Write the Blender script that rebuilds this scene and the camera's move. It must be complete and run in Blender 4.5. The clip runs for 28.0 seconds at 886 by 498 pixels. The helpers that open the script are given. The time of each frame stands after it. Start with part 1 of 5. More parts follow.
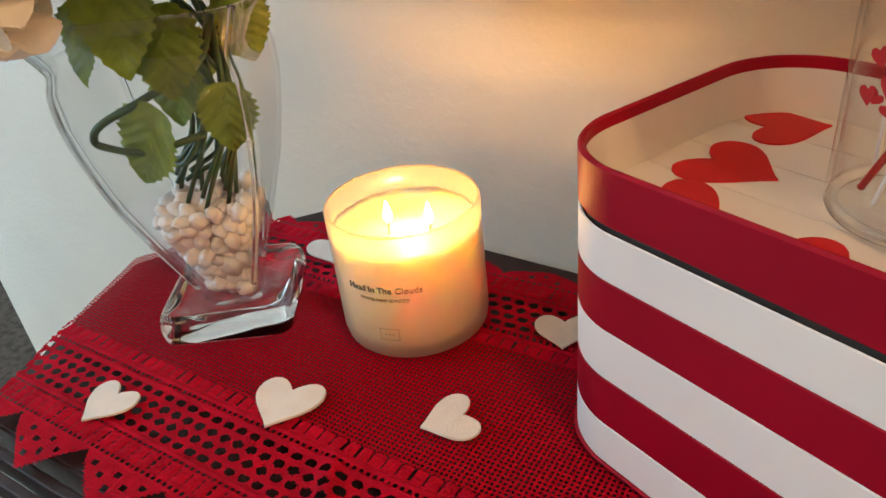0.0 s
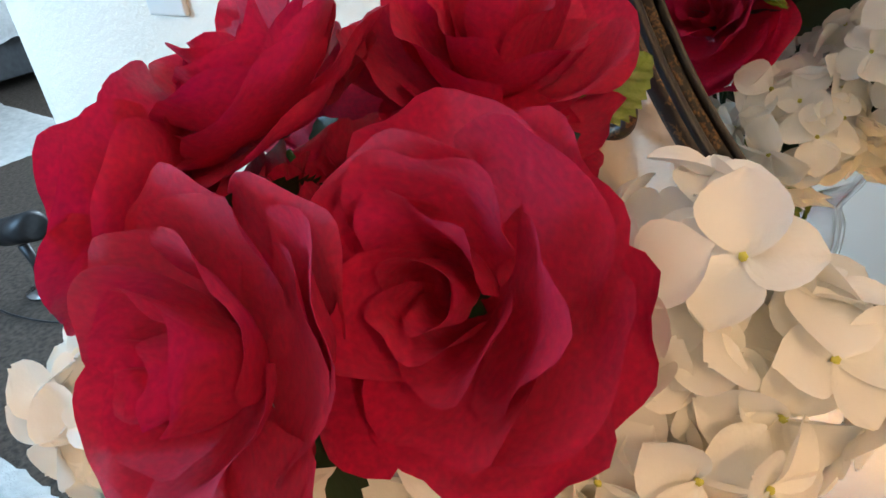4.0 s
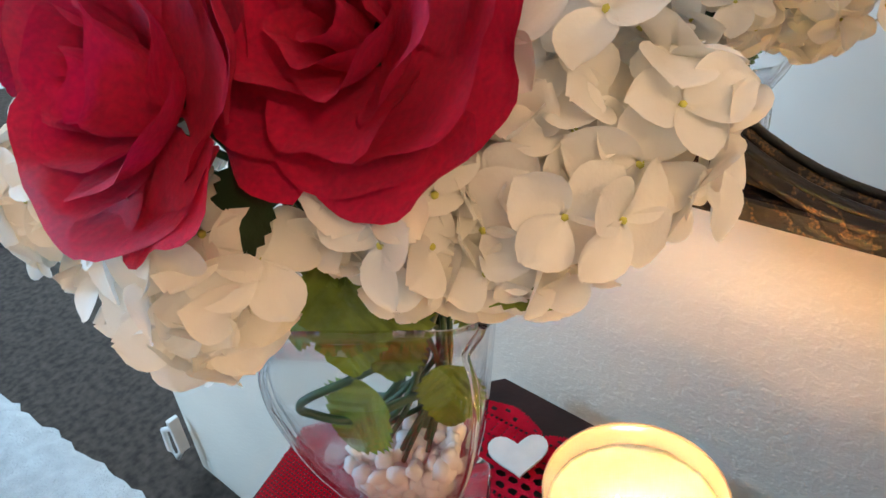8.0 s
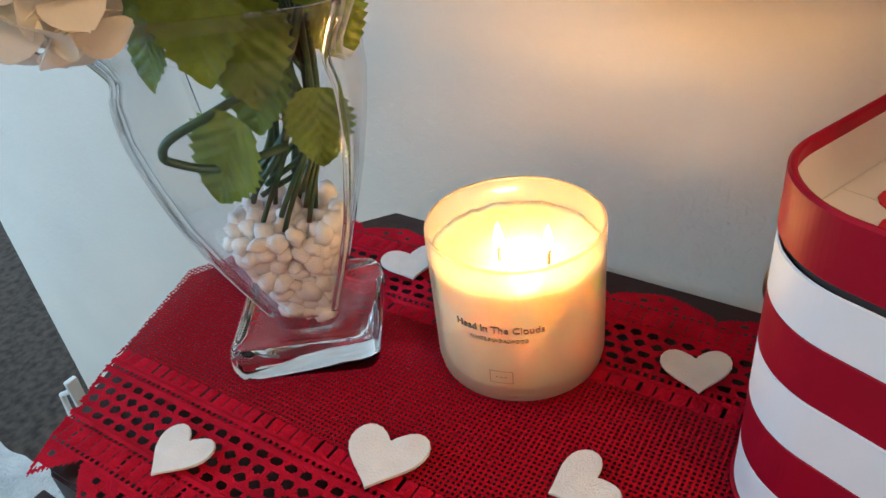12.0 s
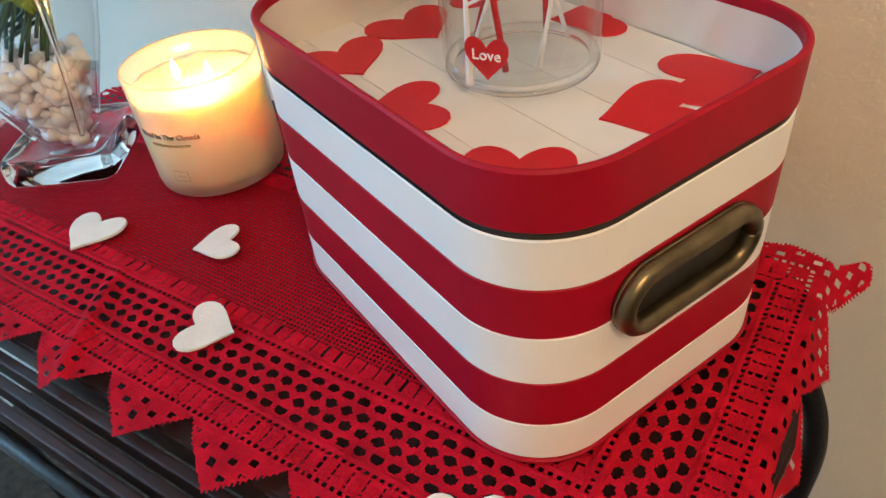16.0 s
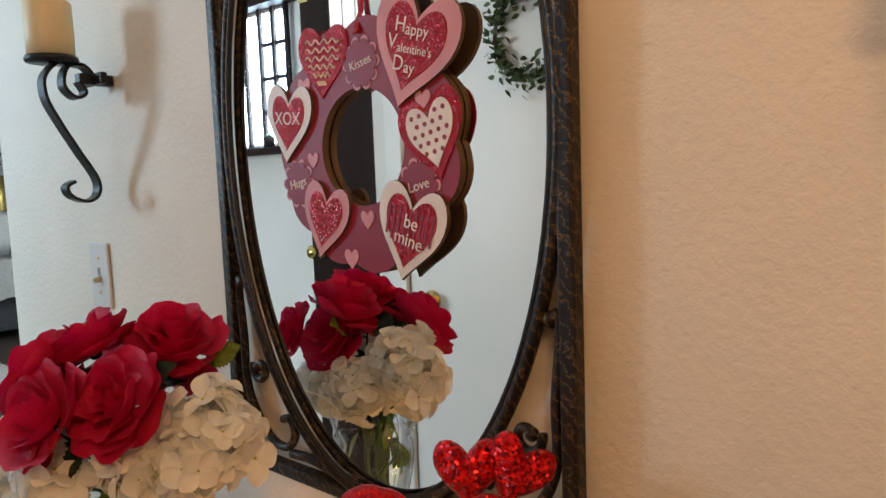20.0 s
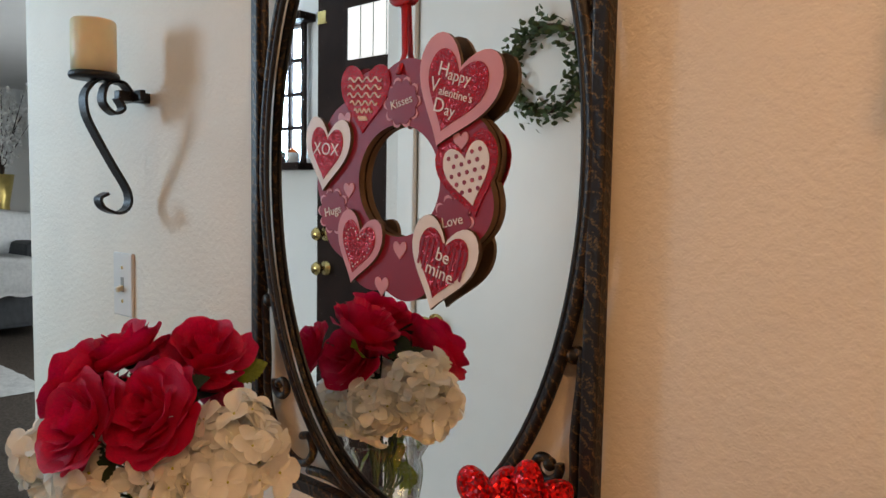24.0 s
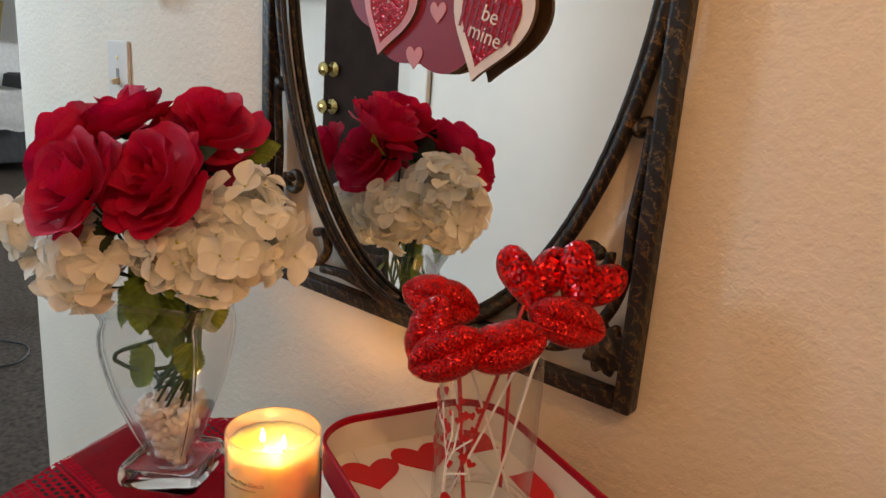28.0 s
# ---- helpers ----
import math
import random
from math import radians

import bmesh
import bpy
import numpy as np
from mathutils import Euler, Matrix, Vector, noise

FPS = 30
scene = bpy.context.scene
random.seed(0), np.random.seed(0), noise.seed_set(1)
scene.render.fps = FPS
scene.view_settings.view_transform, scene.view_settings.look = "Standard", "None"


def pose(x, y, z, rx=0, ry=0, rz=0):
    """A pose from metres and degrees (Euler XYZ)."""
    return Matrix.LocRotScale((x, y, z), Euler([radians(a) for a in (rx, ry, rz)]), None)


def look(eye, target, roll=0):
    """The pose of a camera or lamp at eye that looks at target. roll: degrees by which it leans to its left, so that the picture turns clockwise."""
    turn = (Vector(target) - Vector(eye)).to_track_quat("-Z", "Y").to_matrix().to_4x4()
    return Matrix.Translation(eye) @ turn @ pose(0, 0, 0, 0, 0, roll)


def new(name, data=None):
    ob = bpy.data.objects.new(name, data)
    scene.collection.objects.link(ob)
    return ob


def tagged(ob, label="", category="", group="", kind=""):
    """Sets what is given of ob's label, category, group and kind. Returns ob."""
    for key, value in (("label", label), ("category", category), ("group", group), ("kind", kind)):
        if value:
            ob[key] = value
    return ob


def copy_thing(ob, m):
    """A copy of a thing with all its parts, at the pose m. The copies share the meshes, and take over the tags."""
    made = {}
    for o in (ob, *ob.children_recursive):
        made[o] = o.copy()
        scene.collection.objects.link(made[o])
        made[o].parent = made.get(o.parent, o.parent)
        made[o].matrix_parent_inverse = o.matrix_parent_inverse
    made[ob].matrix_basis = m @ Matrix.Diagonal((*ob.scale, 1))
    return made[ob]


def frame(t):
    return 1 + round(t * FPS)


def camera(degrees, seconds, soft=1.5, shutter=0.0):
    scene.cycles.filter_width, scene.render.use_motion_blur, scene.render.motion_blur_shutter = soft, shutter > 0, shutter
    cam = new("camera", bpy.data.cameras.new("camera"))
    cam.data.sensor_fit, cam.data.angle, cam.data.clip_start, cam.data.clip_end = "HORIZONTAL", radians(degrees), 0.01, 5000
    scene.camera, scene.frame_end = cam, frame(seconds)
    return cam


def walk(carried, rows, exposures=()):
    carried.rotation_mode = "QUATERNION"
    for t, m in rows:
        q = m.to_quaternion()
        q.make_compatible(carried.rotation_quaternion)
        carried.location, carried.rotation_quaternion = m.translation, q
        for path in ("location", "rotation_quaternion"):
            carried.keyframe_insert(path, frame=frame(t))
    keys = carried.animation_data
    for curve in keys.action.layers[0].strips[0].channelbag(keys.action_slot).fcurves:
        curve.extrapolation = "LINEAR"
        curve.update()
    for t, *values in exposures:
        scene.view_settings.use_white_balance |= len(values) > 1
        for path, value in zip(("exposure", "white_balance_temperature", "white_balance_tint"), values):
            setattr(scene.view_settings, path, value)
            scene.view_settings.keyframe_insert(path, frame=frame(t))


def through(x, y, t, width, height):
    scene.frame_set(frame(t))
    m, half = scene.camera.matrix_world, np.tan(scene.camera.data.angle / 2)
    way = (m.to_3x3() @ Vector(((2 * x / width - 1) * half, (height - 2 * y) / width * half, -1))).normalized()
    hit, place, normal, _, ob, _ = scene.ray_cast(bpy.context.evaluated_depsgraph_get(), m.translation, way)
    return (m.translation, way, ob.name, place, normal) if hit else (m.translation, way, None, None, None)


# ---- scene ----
cam = camera(63.52, 28.0)
PATH = [
    (0, (0.7941, -0.4655, 1.0592), (0.3022, 0.2356, 0.5431), -6.61),
    (0.5, (0.7944, -0.4583, 1.0865), (0.2894, 0.2597, 0.6075), -6.74),
    (1, (0.7909, -0.4491, 1.1124), (0.2714, 0.2789, 0.6649), -6.84),
    (1.5, (0.7655, -0.4414, 1.1232), (0.2341, 0.2850, 0.6874), -6.82),
    (2, (0.7252, -0.4385, 1.1378), (0.1810, 0.2732, 0.6935), -6.83),
    (2.5, (0.6948, -0.4153, 1.1605), (0.1321, 0.2734, 0.7031), -6.82),
    (3, (0.6561, -0.3781, 1.1825), (0.0711, 0.2811, 0.7100), -7.13),
    (3.5, (0.6210, -0.3650, 1.2084), (0.0042, 0.2698, 0.7430), -8.65),
    (5.5, (0.5826, -0.3298, 1.2508), (-0.0483, 0.2058, 0.6895), -10.42),
    (6, (0.6169, -0.3266, 1.2382), (-0.0179, 0.2033, 0.6759), -10.40),
    (6.5, (0.6366, -0.3359, 1.2208), (0.0114, 0.2013, 0.6547), -9.60),
    (7, (0.6491, -0.3522, 1.2098), (0.0342, 0.2049, 0.6516), -8.70),
    (7.5, (0.6607, -0.3701, 1.1972), (0.0559, 0.2037, 0.6449), -7.80),
    (8, (0.6546, -0.3869, 1.1802), (0.0655, 0.2191, 0.6458), -6.64),
    (8.5, (0.6436, -0.3934, 1.1620), (0.0717, 0.2486, 0.6513), -4.55),
    (9, (0.6387, -0.4002, 1.1377), (0.0726, 0.2558, 0.6385), -3.07),
    (9.5, (0.6464, -0.4070, 1.1168), (0.0901, 0.2624, 0.6244), -2.09),
    (10, (0.6527, -0.4078, 1.0988), (0.1093, 0.2675, 0.6001), -2.27),
    (10.5, (0.6656, -0.4140, 1.0921), (0.1331, 0.2666, 0.5888), -3.05),
    (11, (0.6814, -0.4258, 1.0864), (0.1639, 0.2560, 0.5692), -4.36),
    (11.5, (0.6955, -0.4329, 1.0733), (0.1909, 0.2441, 0.5376), -5.90),
    (13.5, (0.7632, -0.4435, 1.0462), (0.3010, 0.2032, 0.4395), -9.43),
    (14, (0.8076, -0.4255, 1.0490), (0.3569, 0.2036, 0.4157), -9.40),
    (14.5, (0.8565, -0.4193, 1.0512), (0.4205, 0.2057, 0.4037), -8.70),
    (15, (0.8961, -0.4165, 1.0542), (0.4655, 0.2014, 0.3964), -8.11),
    (15.5, (0.9353, -0.4254, 1.0556), (0.4988, 0.1847, 0.3944), -7.60),
    (16, (0.9767, -0.4479, 1.0658), (0.5166, 0.1650, 0.4234), -7.27),
    (16.5, (1.0128, -0.4545, 1.0781), (0.5255, 0.1603, 0.4579), -7.38),
    (17, (1.0461, -0.4580, 1.1056), (0.5271, 0.1828, 0.5399), -6.66),
    (17.5, (1.0803, -0.4586, 1.1377), (0.5131, 0.2055, 0.6506), -4.46),
    (18, (1.0753, -0.4716, 1.1577), (0.4541, 0.1888, 0.7359), -3.08),
    (18.5, (1.0950, -0.4939, 1.2054), (0.4485, 0.1890, 0.8655), -3.29),
    (19, (1.1433, -0.5350, 1.2755), (0.5055, 0.1775, 1.0235), -2.70),
    (19.5, (1.1793, -0.5431, 1.3097), (0.5305, 0.1999, 1.1454), -2.52),
    (20, (1.1837, -0.5433, 1.3306), (0.5294, 0.2062, 1.2299), -2.10),
    (20.5, (1.1888, -0.5601, 1.3736), (0.5442, 0.2024, 1.3199), -2.21),
    (22.5, (1.2300, -0.6053, 1.3868), (0.6074, 0.1772, 1.3765), -0.42),
    (23, (1.2177, -0.6029, 1.3728), (0.5868, 0.1726, 1.3479), 0.08),
    (23.5, (1.1980, -0.6012, 1.3579), (0.5589, 0.1666, 1.3110), 0.62),
    (24, (1.1817, -0.5957, 1.3475), (0.5312, 0.1603, 1.2754), 1.02),
    (24.5, (1.1694, -0.5955, 1.3373), (0.5109, 0.1511, 1.2426), 1.45),
    (25, (1.1569, -0.5886, 1.3297), (0.4944, 0.1510, 1.2115), 1.76),
    (25.5, (1.1445, -0.5793, 1.3135), (0.4835, 0.1588, 1.1783), 2.15),
    (26, (1.1340, -0.5722, 1.3009), (0.4764, 0.1652, 1.1464), 2.40),
    (26.5, (1.1271, -0.5680, 1.2868), (0.4745, 0.1691, 1.1114), 2.90),
    (27, (1.1210, -0.5639, 1.2696), (0.4748, 0.1723, 1.0685), 3.30),
    (27.5, (1.1135, -0.5590, 1.2577), (0.4750, 0.1755, 1.0280), 3.63),
    (28, (1.1076, -0.5602, 1.2430), (0.4830, 0.1788, 0.9905), 4.22),
]
EXPOSURES = [(0.0, -0.2, 7900, 13), (1.0, -0.1, 6700, 9), (3.0, 0.0, 6500, 10), (6.0, 0.25, 6700, 10), (8.0, 0.0, 6300, 10), (10.0, -0.25, 6400, 10), (14.0, -0.2, 6500, 5), (16.0, 0.08, 5900, 0), (17.2, 0.1, 5900, 2), (18.1, 0.05, 5900, -3), (19.0, -0.4, 7700, 14), (20.2, -0.93, 8200, 17), (22.5, -1.05, 8200, 18), (28.0, -0.7, 8700, 20)]
walk(cam, [(t, look(eye, target, roll)) for t, eye, target, roll in PATH], exposures=EXPOSURES)

# ---- light ----
world = bpy.data.worlds.new("world")
scene.world = world
world.use_nodes = True
wn = world.node_tree.nodes
sky = wn.new("ShaderNodeTexSky")
sky.sky_type, sky.sun_disc, sky.sun_elevation, sky.sun_rotation = "NISHITA", False, radians(35), radians(200)
wn["Background"].inputs["Strength"].default_value = 0.08
world.node_tree.links.new(sky.outputs[0], wn["Background"].inputs["Color"])


def lamp(name, kind, energy, color, m, size=0.1, size_y=None):
    data = bpy.data.lights.new(name, kind)
    data.energy, data.color = energy, color
    if kind == "AREA":
        data.size = size
        if size_y:
            data.shape, data.size_y = "RECTANGLE", size_y
    else:
        data.shadow_soft_size = size
    ob = new(name, data)
    ob.matrix_world = m
    return ob


lamp("entry_window_daylight", "AREA", 138, (0.36, 0.66, 1.0), look((-1.72, -1.485, 1.80), (-1.72, 0.0, 1.80)), 0.58, 0.58)
# area lamp added to brighten the living room and hall door; no window there
lamp("living_window_daylight", "AREA", 365, (0.62, 0.82, 1.0), look((-3.2, 3.9, 1.5), (-1.2, -0.6, 0.9)), 2.2, 1.6)
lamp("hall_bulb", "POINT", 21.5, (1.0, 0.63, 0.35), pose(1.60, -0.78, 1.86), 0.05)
lamp("candle_flame_light", "POINT", 0.68, (1.0, 0.52, 0.16), pose(0.550, -0.150, 0.8445), 0.008)

# ---- materials ----
def nodes(name):
    m = bpy.data.materials.new(name)
    m.use_nodes = True
    return m, m.node_tree, m.node_tree.nodes["Principled BSDF"]


def mat(name, col, rough=0.5, metal=0.0, var=0.12, scale=30.0, bump=0.0, bscale=300.0, spec=0.5, **more):
    m, tree, p = nodes(name)
    n, link = tree.nodes, tree.links.new
    co = n.new("ShaderNodeTexCoord")
    info = n.new("ShaderNodeObjectInfo")
    add = n.new("ShaderNodeVectorMath")
    link(co.outputs["Object"], add.inputs[0])
    link(info.outputs["Random"], add.inputs[1])
    big = n.new("ShaderNodeTexNoise")
    big.inputs["Scale"].default_value, big.inputs["Detail"].default_value = scale, 6
    link(add.outputs[0], big.inputs["Vector"])
    ramp = n.new("ShaderNodeValToRGB")
    ramp.color_ramp.elements[0].position, ramp.color_ramp.elements[1].position = 0.3, 0.7
    ramp.color_ramp.elements[0].color = (*[c * (1 - var) for c in col], 1)
    ramp.color_ramp.elements[1].color = (*[min(1, c * (1 + var)) for c in col], 1)
    link(big.outputs["Fac"], ramp.inputs["Fac"])
    link(ramp.outputs["Color"], p.inputs["Base Color"])
    p.inputs["Roughness"].default_value, p.inputs["Metallic"].default_value = rough, metal
    p.inputs["Specular IOR Level"].default_value = spec
    if bump:
        fine = n.new("ShaderNodeTexNoise")
        fine.inputs["Scale"].default_value, fine.inputs["Detail"].default_value = bscale, 4
        link(co.outputs["Object"], fine.inputs["Vector"])
        b = n.new("ShaderNodeBump")
        b.inputs["Strength"].default_value, b.inputs["Distance"].default_value = 1.0, bump
        link(fine.outputs["Fac"], b.inputs["Height"])
        link(b.outputs["Normal"], p.inputs["Normal"])
    for key, value in more.items():
        p.inputs[key.replace("_", " ")].default_value = value
    return m


def thin(name, col, through=0.35, rough=0.6, var=0.12, scale=40.0, bump=0.0, bscale=300.0):
    """A thin sheet that lets some light through: petals, leaves, felt."""
    m = mat(name, col, rough, 0, var, scale, bump, bscale)
    tree = m.node_tree
    p = tree.nodes["Principled BSDF"]
    t = tree.nodes.new("ShaderNodeBsdfTranslucent")
    mix = tree.nodes.new("ShaderNodeMixShader")
    mix.inputs[0].default_value = through
    ramp = [x for x in tree.nodes if x.type == "VALTORGB"][0]
    tree.links.new(ramp.outputs["Color"], t.inputs["Color"])
    tree.links.new(p.outputs[0], mix.inputs[1])
    tree.links.new(t.outputs[0], mix.inputs[2])
    tree.links.new(mix.outputs[0], tree.nodes["Material Output"].inputs["Surface"])
    return m


def glass(name, col=(1, 1, 1), rough=0.0, ior=1.45):
    m, tree, p = nodes(name)
    p.inputs["Base Color"].default_value = (*col, 1)
    p.inputs["Roughness"].default_value, p.inputs["IOR"].default_value = rough, ior
    p.inputs["Transmission Weight"].default_value = 1.0
    return m


def thin_glass(name, tint=(0.98, 0.985, 0.98), ior=1.5, gain=1.0, straight=0.045, power=4.5):
    """A thin clear wall: straight through, with a mirror gleam that grows at grazing angles."""
    m, tree, p = nodes(name)
    n, link = tree.nodes, tree.links.new
    n.remove(p)
    t = n.new("ShaderNodeBsdfTransparent")
    t.inputs["Color"].default_value = (*tint, 1)
    g = n.new("ShaderNodeBsdfGlossy")
    g.inputs["Roughness"].default_value = 0.02
    lw = n.new("ShaderNodeLayerWeight")
    lw.inputs["Blend"].default_value = 0.5
    pw = n.new("ShaderNodeMath")
    pw.operation, pw.inputs[1].default_value = "POWER", power
    link(lw.outputs["Facing"], pw.inputs[0])
    f = n.new("ShaderNodeMath")
    f.operation, f.inputs[1].default_value, f.inputs[2].default_value = "MULTIPLY_ADD", 0.75 * gain, straight
    f.use_clamp = True
    link(pw.outputs[0], f.inputs[0])
    mix = n.new("ShaderNodeMixShader")
    link(f.outputs[0], mix.inputs[0])
    link(t.outputs[0], mix.inputs[1])
    link(g.outputs[0], mix.inputs[2])
    link(mix.outputs[0], n["Material Output"].inputs["Surface"])
    return m


def frosted(name, tint, clear=0.35):
    """Sand-blasted glass: part clear, part a milky veil, with a soft gloss."""
    m = thin_glass(name, (0.99, 0.985, 0.97))
    n, link = m.node_tree.nodes, m.node_tree.links.new
    out = n["Material Output"]
    first = [x for x in n if x.type == "MIX_SHADER"][0]
    tr = n.new("ShaderNodeBsdfTranslucent")
    tr.inputs["Color"].default_value = (*tint, 1)
    df = n.new("ShaderNodeBsdfDiffuse")
    df.inputs["Color"].default_value = (*tint, 1)
    half = n.new("ShaderNodeMixShader")
    half.inputs[0].default_value = 0.4
    link(tr.outputs[0], half.inputs[1])
    link(df.outputs[0], half.inputs[2])
    mix = n.new("ShaderNodeMixShader")
    mix.inputs[0].default_value = clear
    link(half.outputs[0], mix.inputs[1])
    link(first.outputs[0], mix.inputs[2])
    link(mix.outputs[0], out.inputs["Surface"])
    return m


def glitter(name, col, scale=900.0, spark=0.5):
    """Coarse glitter: each grain is its own small facet."""
    m, tree, p = nodes(name)
    n, link = tree.nodes, tree.links.new
    co = n.new("ShaderNodeTexCoord")
    v = n.new("ShaderNodeTexVoronoi")
    v.inputs["Scale"].default_value = scale
    link(co.outputs["Object"], v.inputs["Vector"])
    geo = n.new("ShaderNodeNewGeometry")
    sub = n.new("ShaderNodeVectorMath")
    sub.operation, sub.inputs[1].default_value = "SUBTRACT", (0.5, 0.5, 0.5)
    link(v.outputs["Color"], sub.inputs[0])
    sc = n.new("ShaderNodeVectorMath")
    sc.operation, sc.inputs[3].default_value = "SCALE", spark * 2
    link(sub.outputs[0], sc.inputs[0])
    add = n.new("ShaderNodeVectorMath")
    link(geo.outputs["Normal"], add.inputs[0])
    link(sc.outputs[0], add.inputs[1])
    nor = n.new("ShaderNodeVectorMath")
    nor.operation = "NORMALIZE"
    link(add.outputs[0], nor.inputs[0])
    link(nor.outputs[0], p.inputs["Normal"])
    hs = n.new("ShaderNodeHueSaturation")
    hs.inputs["Color"].default_value = (*col, 1)
    mr = n.new("ShaderNodeMapRange")
    mr.inputs["To Min"].default_value, mr.inputs["To Max"].default_value = 0.45, 1.5
    sep = n.new("ShaderNodeSeparateColor")
    link(v.outputs["Color"], sep.inputs[0])
    link(sep.outputs[0], mr.inputs["Value"])
    link(mr.outputs[0], hs.inputs["Value"])
    link(hs.outputs[0], p.inputs["Base Color"])
    p.inputs["Roughness"].default_value, p.inputs["Metallic"].default_value = 0.28, 0.55
    return m


def knockdown(name, col):
    """Sprayed wall plaster: flattened blobs a few millimetres wide over fine grain."""
    m = mat(name, col, 0.6, 0, 0.03, 7, 0.0004, 420, 0.35)
    n, link = m.node_tree.nodes, m.node_tree.links.new
    first = [x for x in n if x.type == "BUMP"][0]
    co = [x for x in n if x.type == "TEX_COORD"][0]
    blob = n.new("ShaderNodeTexNoise")
    blob.inputs["Scale"].default_value, blob.inputs["Detail"].default_value, blob.inputs["Distortion"].default_value = 105, 2.5, 0.15
    link(co.outputs["Object"], blob.inputs["Vector"])
    ramp = n.new("ShaderNodeValToRGB")
    ramp.color_ramp.elements[0].position, ramp.color_ramp.elements[1].position = 0.38, 0.63
    link(blob.outputs["Fac"], ramp.inputs["Fac"])
    b = n.new("ShaderNodeBump")
    b.inputs["Strength"].default_value, b.inputs["Distance"].default_value = 0.8, 0.00055
    link(ramp.outputs["Color"], b.inputs["Height"])
    link(b.outputs["Normal"], first.inputs["Normal"])
    return m


WALL = knockdown("textured_wall_paint", (0.78, 0.70, 0.59))
WHITE_WALL = mat("white_wall_paint", (0.8, 0.79, 0.77), 0.7, 0, 0.02, 5, 0.001, 90, 0.3)
CEIL = mat("ceiling_paint", (0.82, 0.81, 0.79), 0.8, 0, 0.02, 5, 0.002, 60, 0.3)
DOOR_WHITE = mat("white_door_paint", (0.8, 0.82, 0.82), 0.4, 0, 0.02, 8)
CARPET = mat("brown_carpet", (0.085, 0.066, 0.054), 0.95, 0, 0.4, 55, 0.008, 500, 0.1)
RUG = mat("white_shag", (0.50, 0.49, 0.47), 0.95, 0, 0.12, 25, 0.012, 180, 0.1)
IRON = mat("black_iron", (0.012, 0.012, 0.014), 0.42, 0.3, 0.3, 60, 0.0006, 300)
BROWN_WOOD = mat("dark_mahogany", (0.026, 0.010, 0.009), 0.4, 0, 0.4, 18, 0.0004, 120, 0.3)
DARK_DOOR = mat("dark_door_paint", (0.020, 0.009, 0.007), 0.6, 0, 0.2, 12, spec=0.12)
BRASS = mat("brass", (0.7, 0.5, 0.2), 0.25, 1.0, 0.1, 40)
GOLD = mat("gold_vase_metal", (0.75, 0.55, 0.2), 0.3, 1.0, 0.1, 30)
ANTIQUE = mat("antique_brass", (0.17, 0.138, 0.078), 0.33, 0.95, 0.35, 60, 0.0003, 200)
MIRROR = mat("mirror_silver", (0.9, 0.92, 0.91), 0.012, 1.0, 0.0)
PLASTIC = mat("white_plastic", (0.66, 0.64, 0.60), 0.35, 0, 0.03, 10)
PILLAR = mat("cream_pillar_wax", (0.78, 0.66, 0.42), 0.5, 0, 0.06, 25, Subsurface_Weight=0.3)
CLOTH = mat("red_crochet", (0.44, 0.003, 0.020), 0.8, 0, 0.22, 60, 0.0009, 900, 0.10)
FELT = thin("white_felt", (0.90, 0.89, 0.85), 0.1, 0.95, 0.05, 60, 0.0006, 900)
BOX_WHITE = mat("white_box_paper", (0.88, 0.88, 0.87), 0.45, 0, 0.02, 12)
BOX_RED = mat("red_box_paper", (0.35, 0.002, 0.018), 0.5, 0, 0.08, 14, spec=0.2)
# dark colour that paints the shade in the gap under the box lid
LID_GAP_SHADE = mat("lid_gap_shade", (0.07, 0.062, 0.056), 0.9, 0, 0.2, 60, spec=0.1)
LID_WHITE = mat("whitewashed_lid_board", (0.74, 0.70, 0.64), 0.6, 0, 0.06, 9)
RED_GLITTER_PAPER = mat("red_glitter_paper", (0.58, 0.004, 0.01), 0.5, 0, 0.1, 900, 0.0003, 1500)
GLITTER = glitter("red_glitter", (0.52, 0.005, 0.010), 1050, 0.7)
SEQUIN = glitter("red_sequins", (0.75, 0.008, 0.015), 380, 0.9)
GLASS = glass("clear_glass")
VASE_GLASS = thin_glass("clear_vase_glass", (0.985, 0.99, 0.99), 1.6, 1.3, 0.03, 3.2)
JAR_GLASS = thin_glass("green_tinged_glass", (0.988, 0.995, 0.99), 1.5, 1.0, 0.02)
WAX = mat("cream_wax", (0.93, 0.72, 0.44), 0.4, 0, 0.03, 30, Subsurface_Weight=1.0, Subsurface_Scale=0.06)
WAX.node_tree.nodes["Principled BSDF"].inputs["Subsurface Radius"].default_value = (1.0, 0.55, 0.22)
FROST = frosted("frosted_jar_glass", (0.95, 0.80, 0.64), 0.6)
RIM_GLASS = frosted("frosted_rim_glass", (0.94, 0.82, 0.66), 0.62)
INK = mat("dark_ink", (0.15, 0.13, 0.12), 0.6, 0, 0.0)
INK_GOLD = mat("tan_ink", (0.35, 0.27, 0.18), 0.6, 0, 0.0)
ROSE = thin("red_rose_petal", (0.74, 0.004, 0.078), 0.22, 0.50, 0.16, 26, 0.0004, 900)
ROSE.node_tree.nodes["Principled BSDF"].inputs["Sheen Weight"].default_value = 0.06
ROSE.node_tree.nodes["Principled BSDF"].inputs["Sheen Tint"].default_value = (1.0, 0.45, 0.55, 1)
HYDRANGEA = thin("ivory_hydrangea_petal", (0.93, 0.93, 0.87), 0.26, 0.5, 0.05, 30, 0.00025, 500)
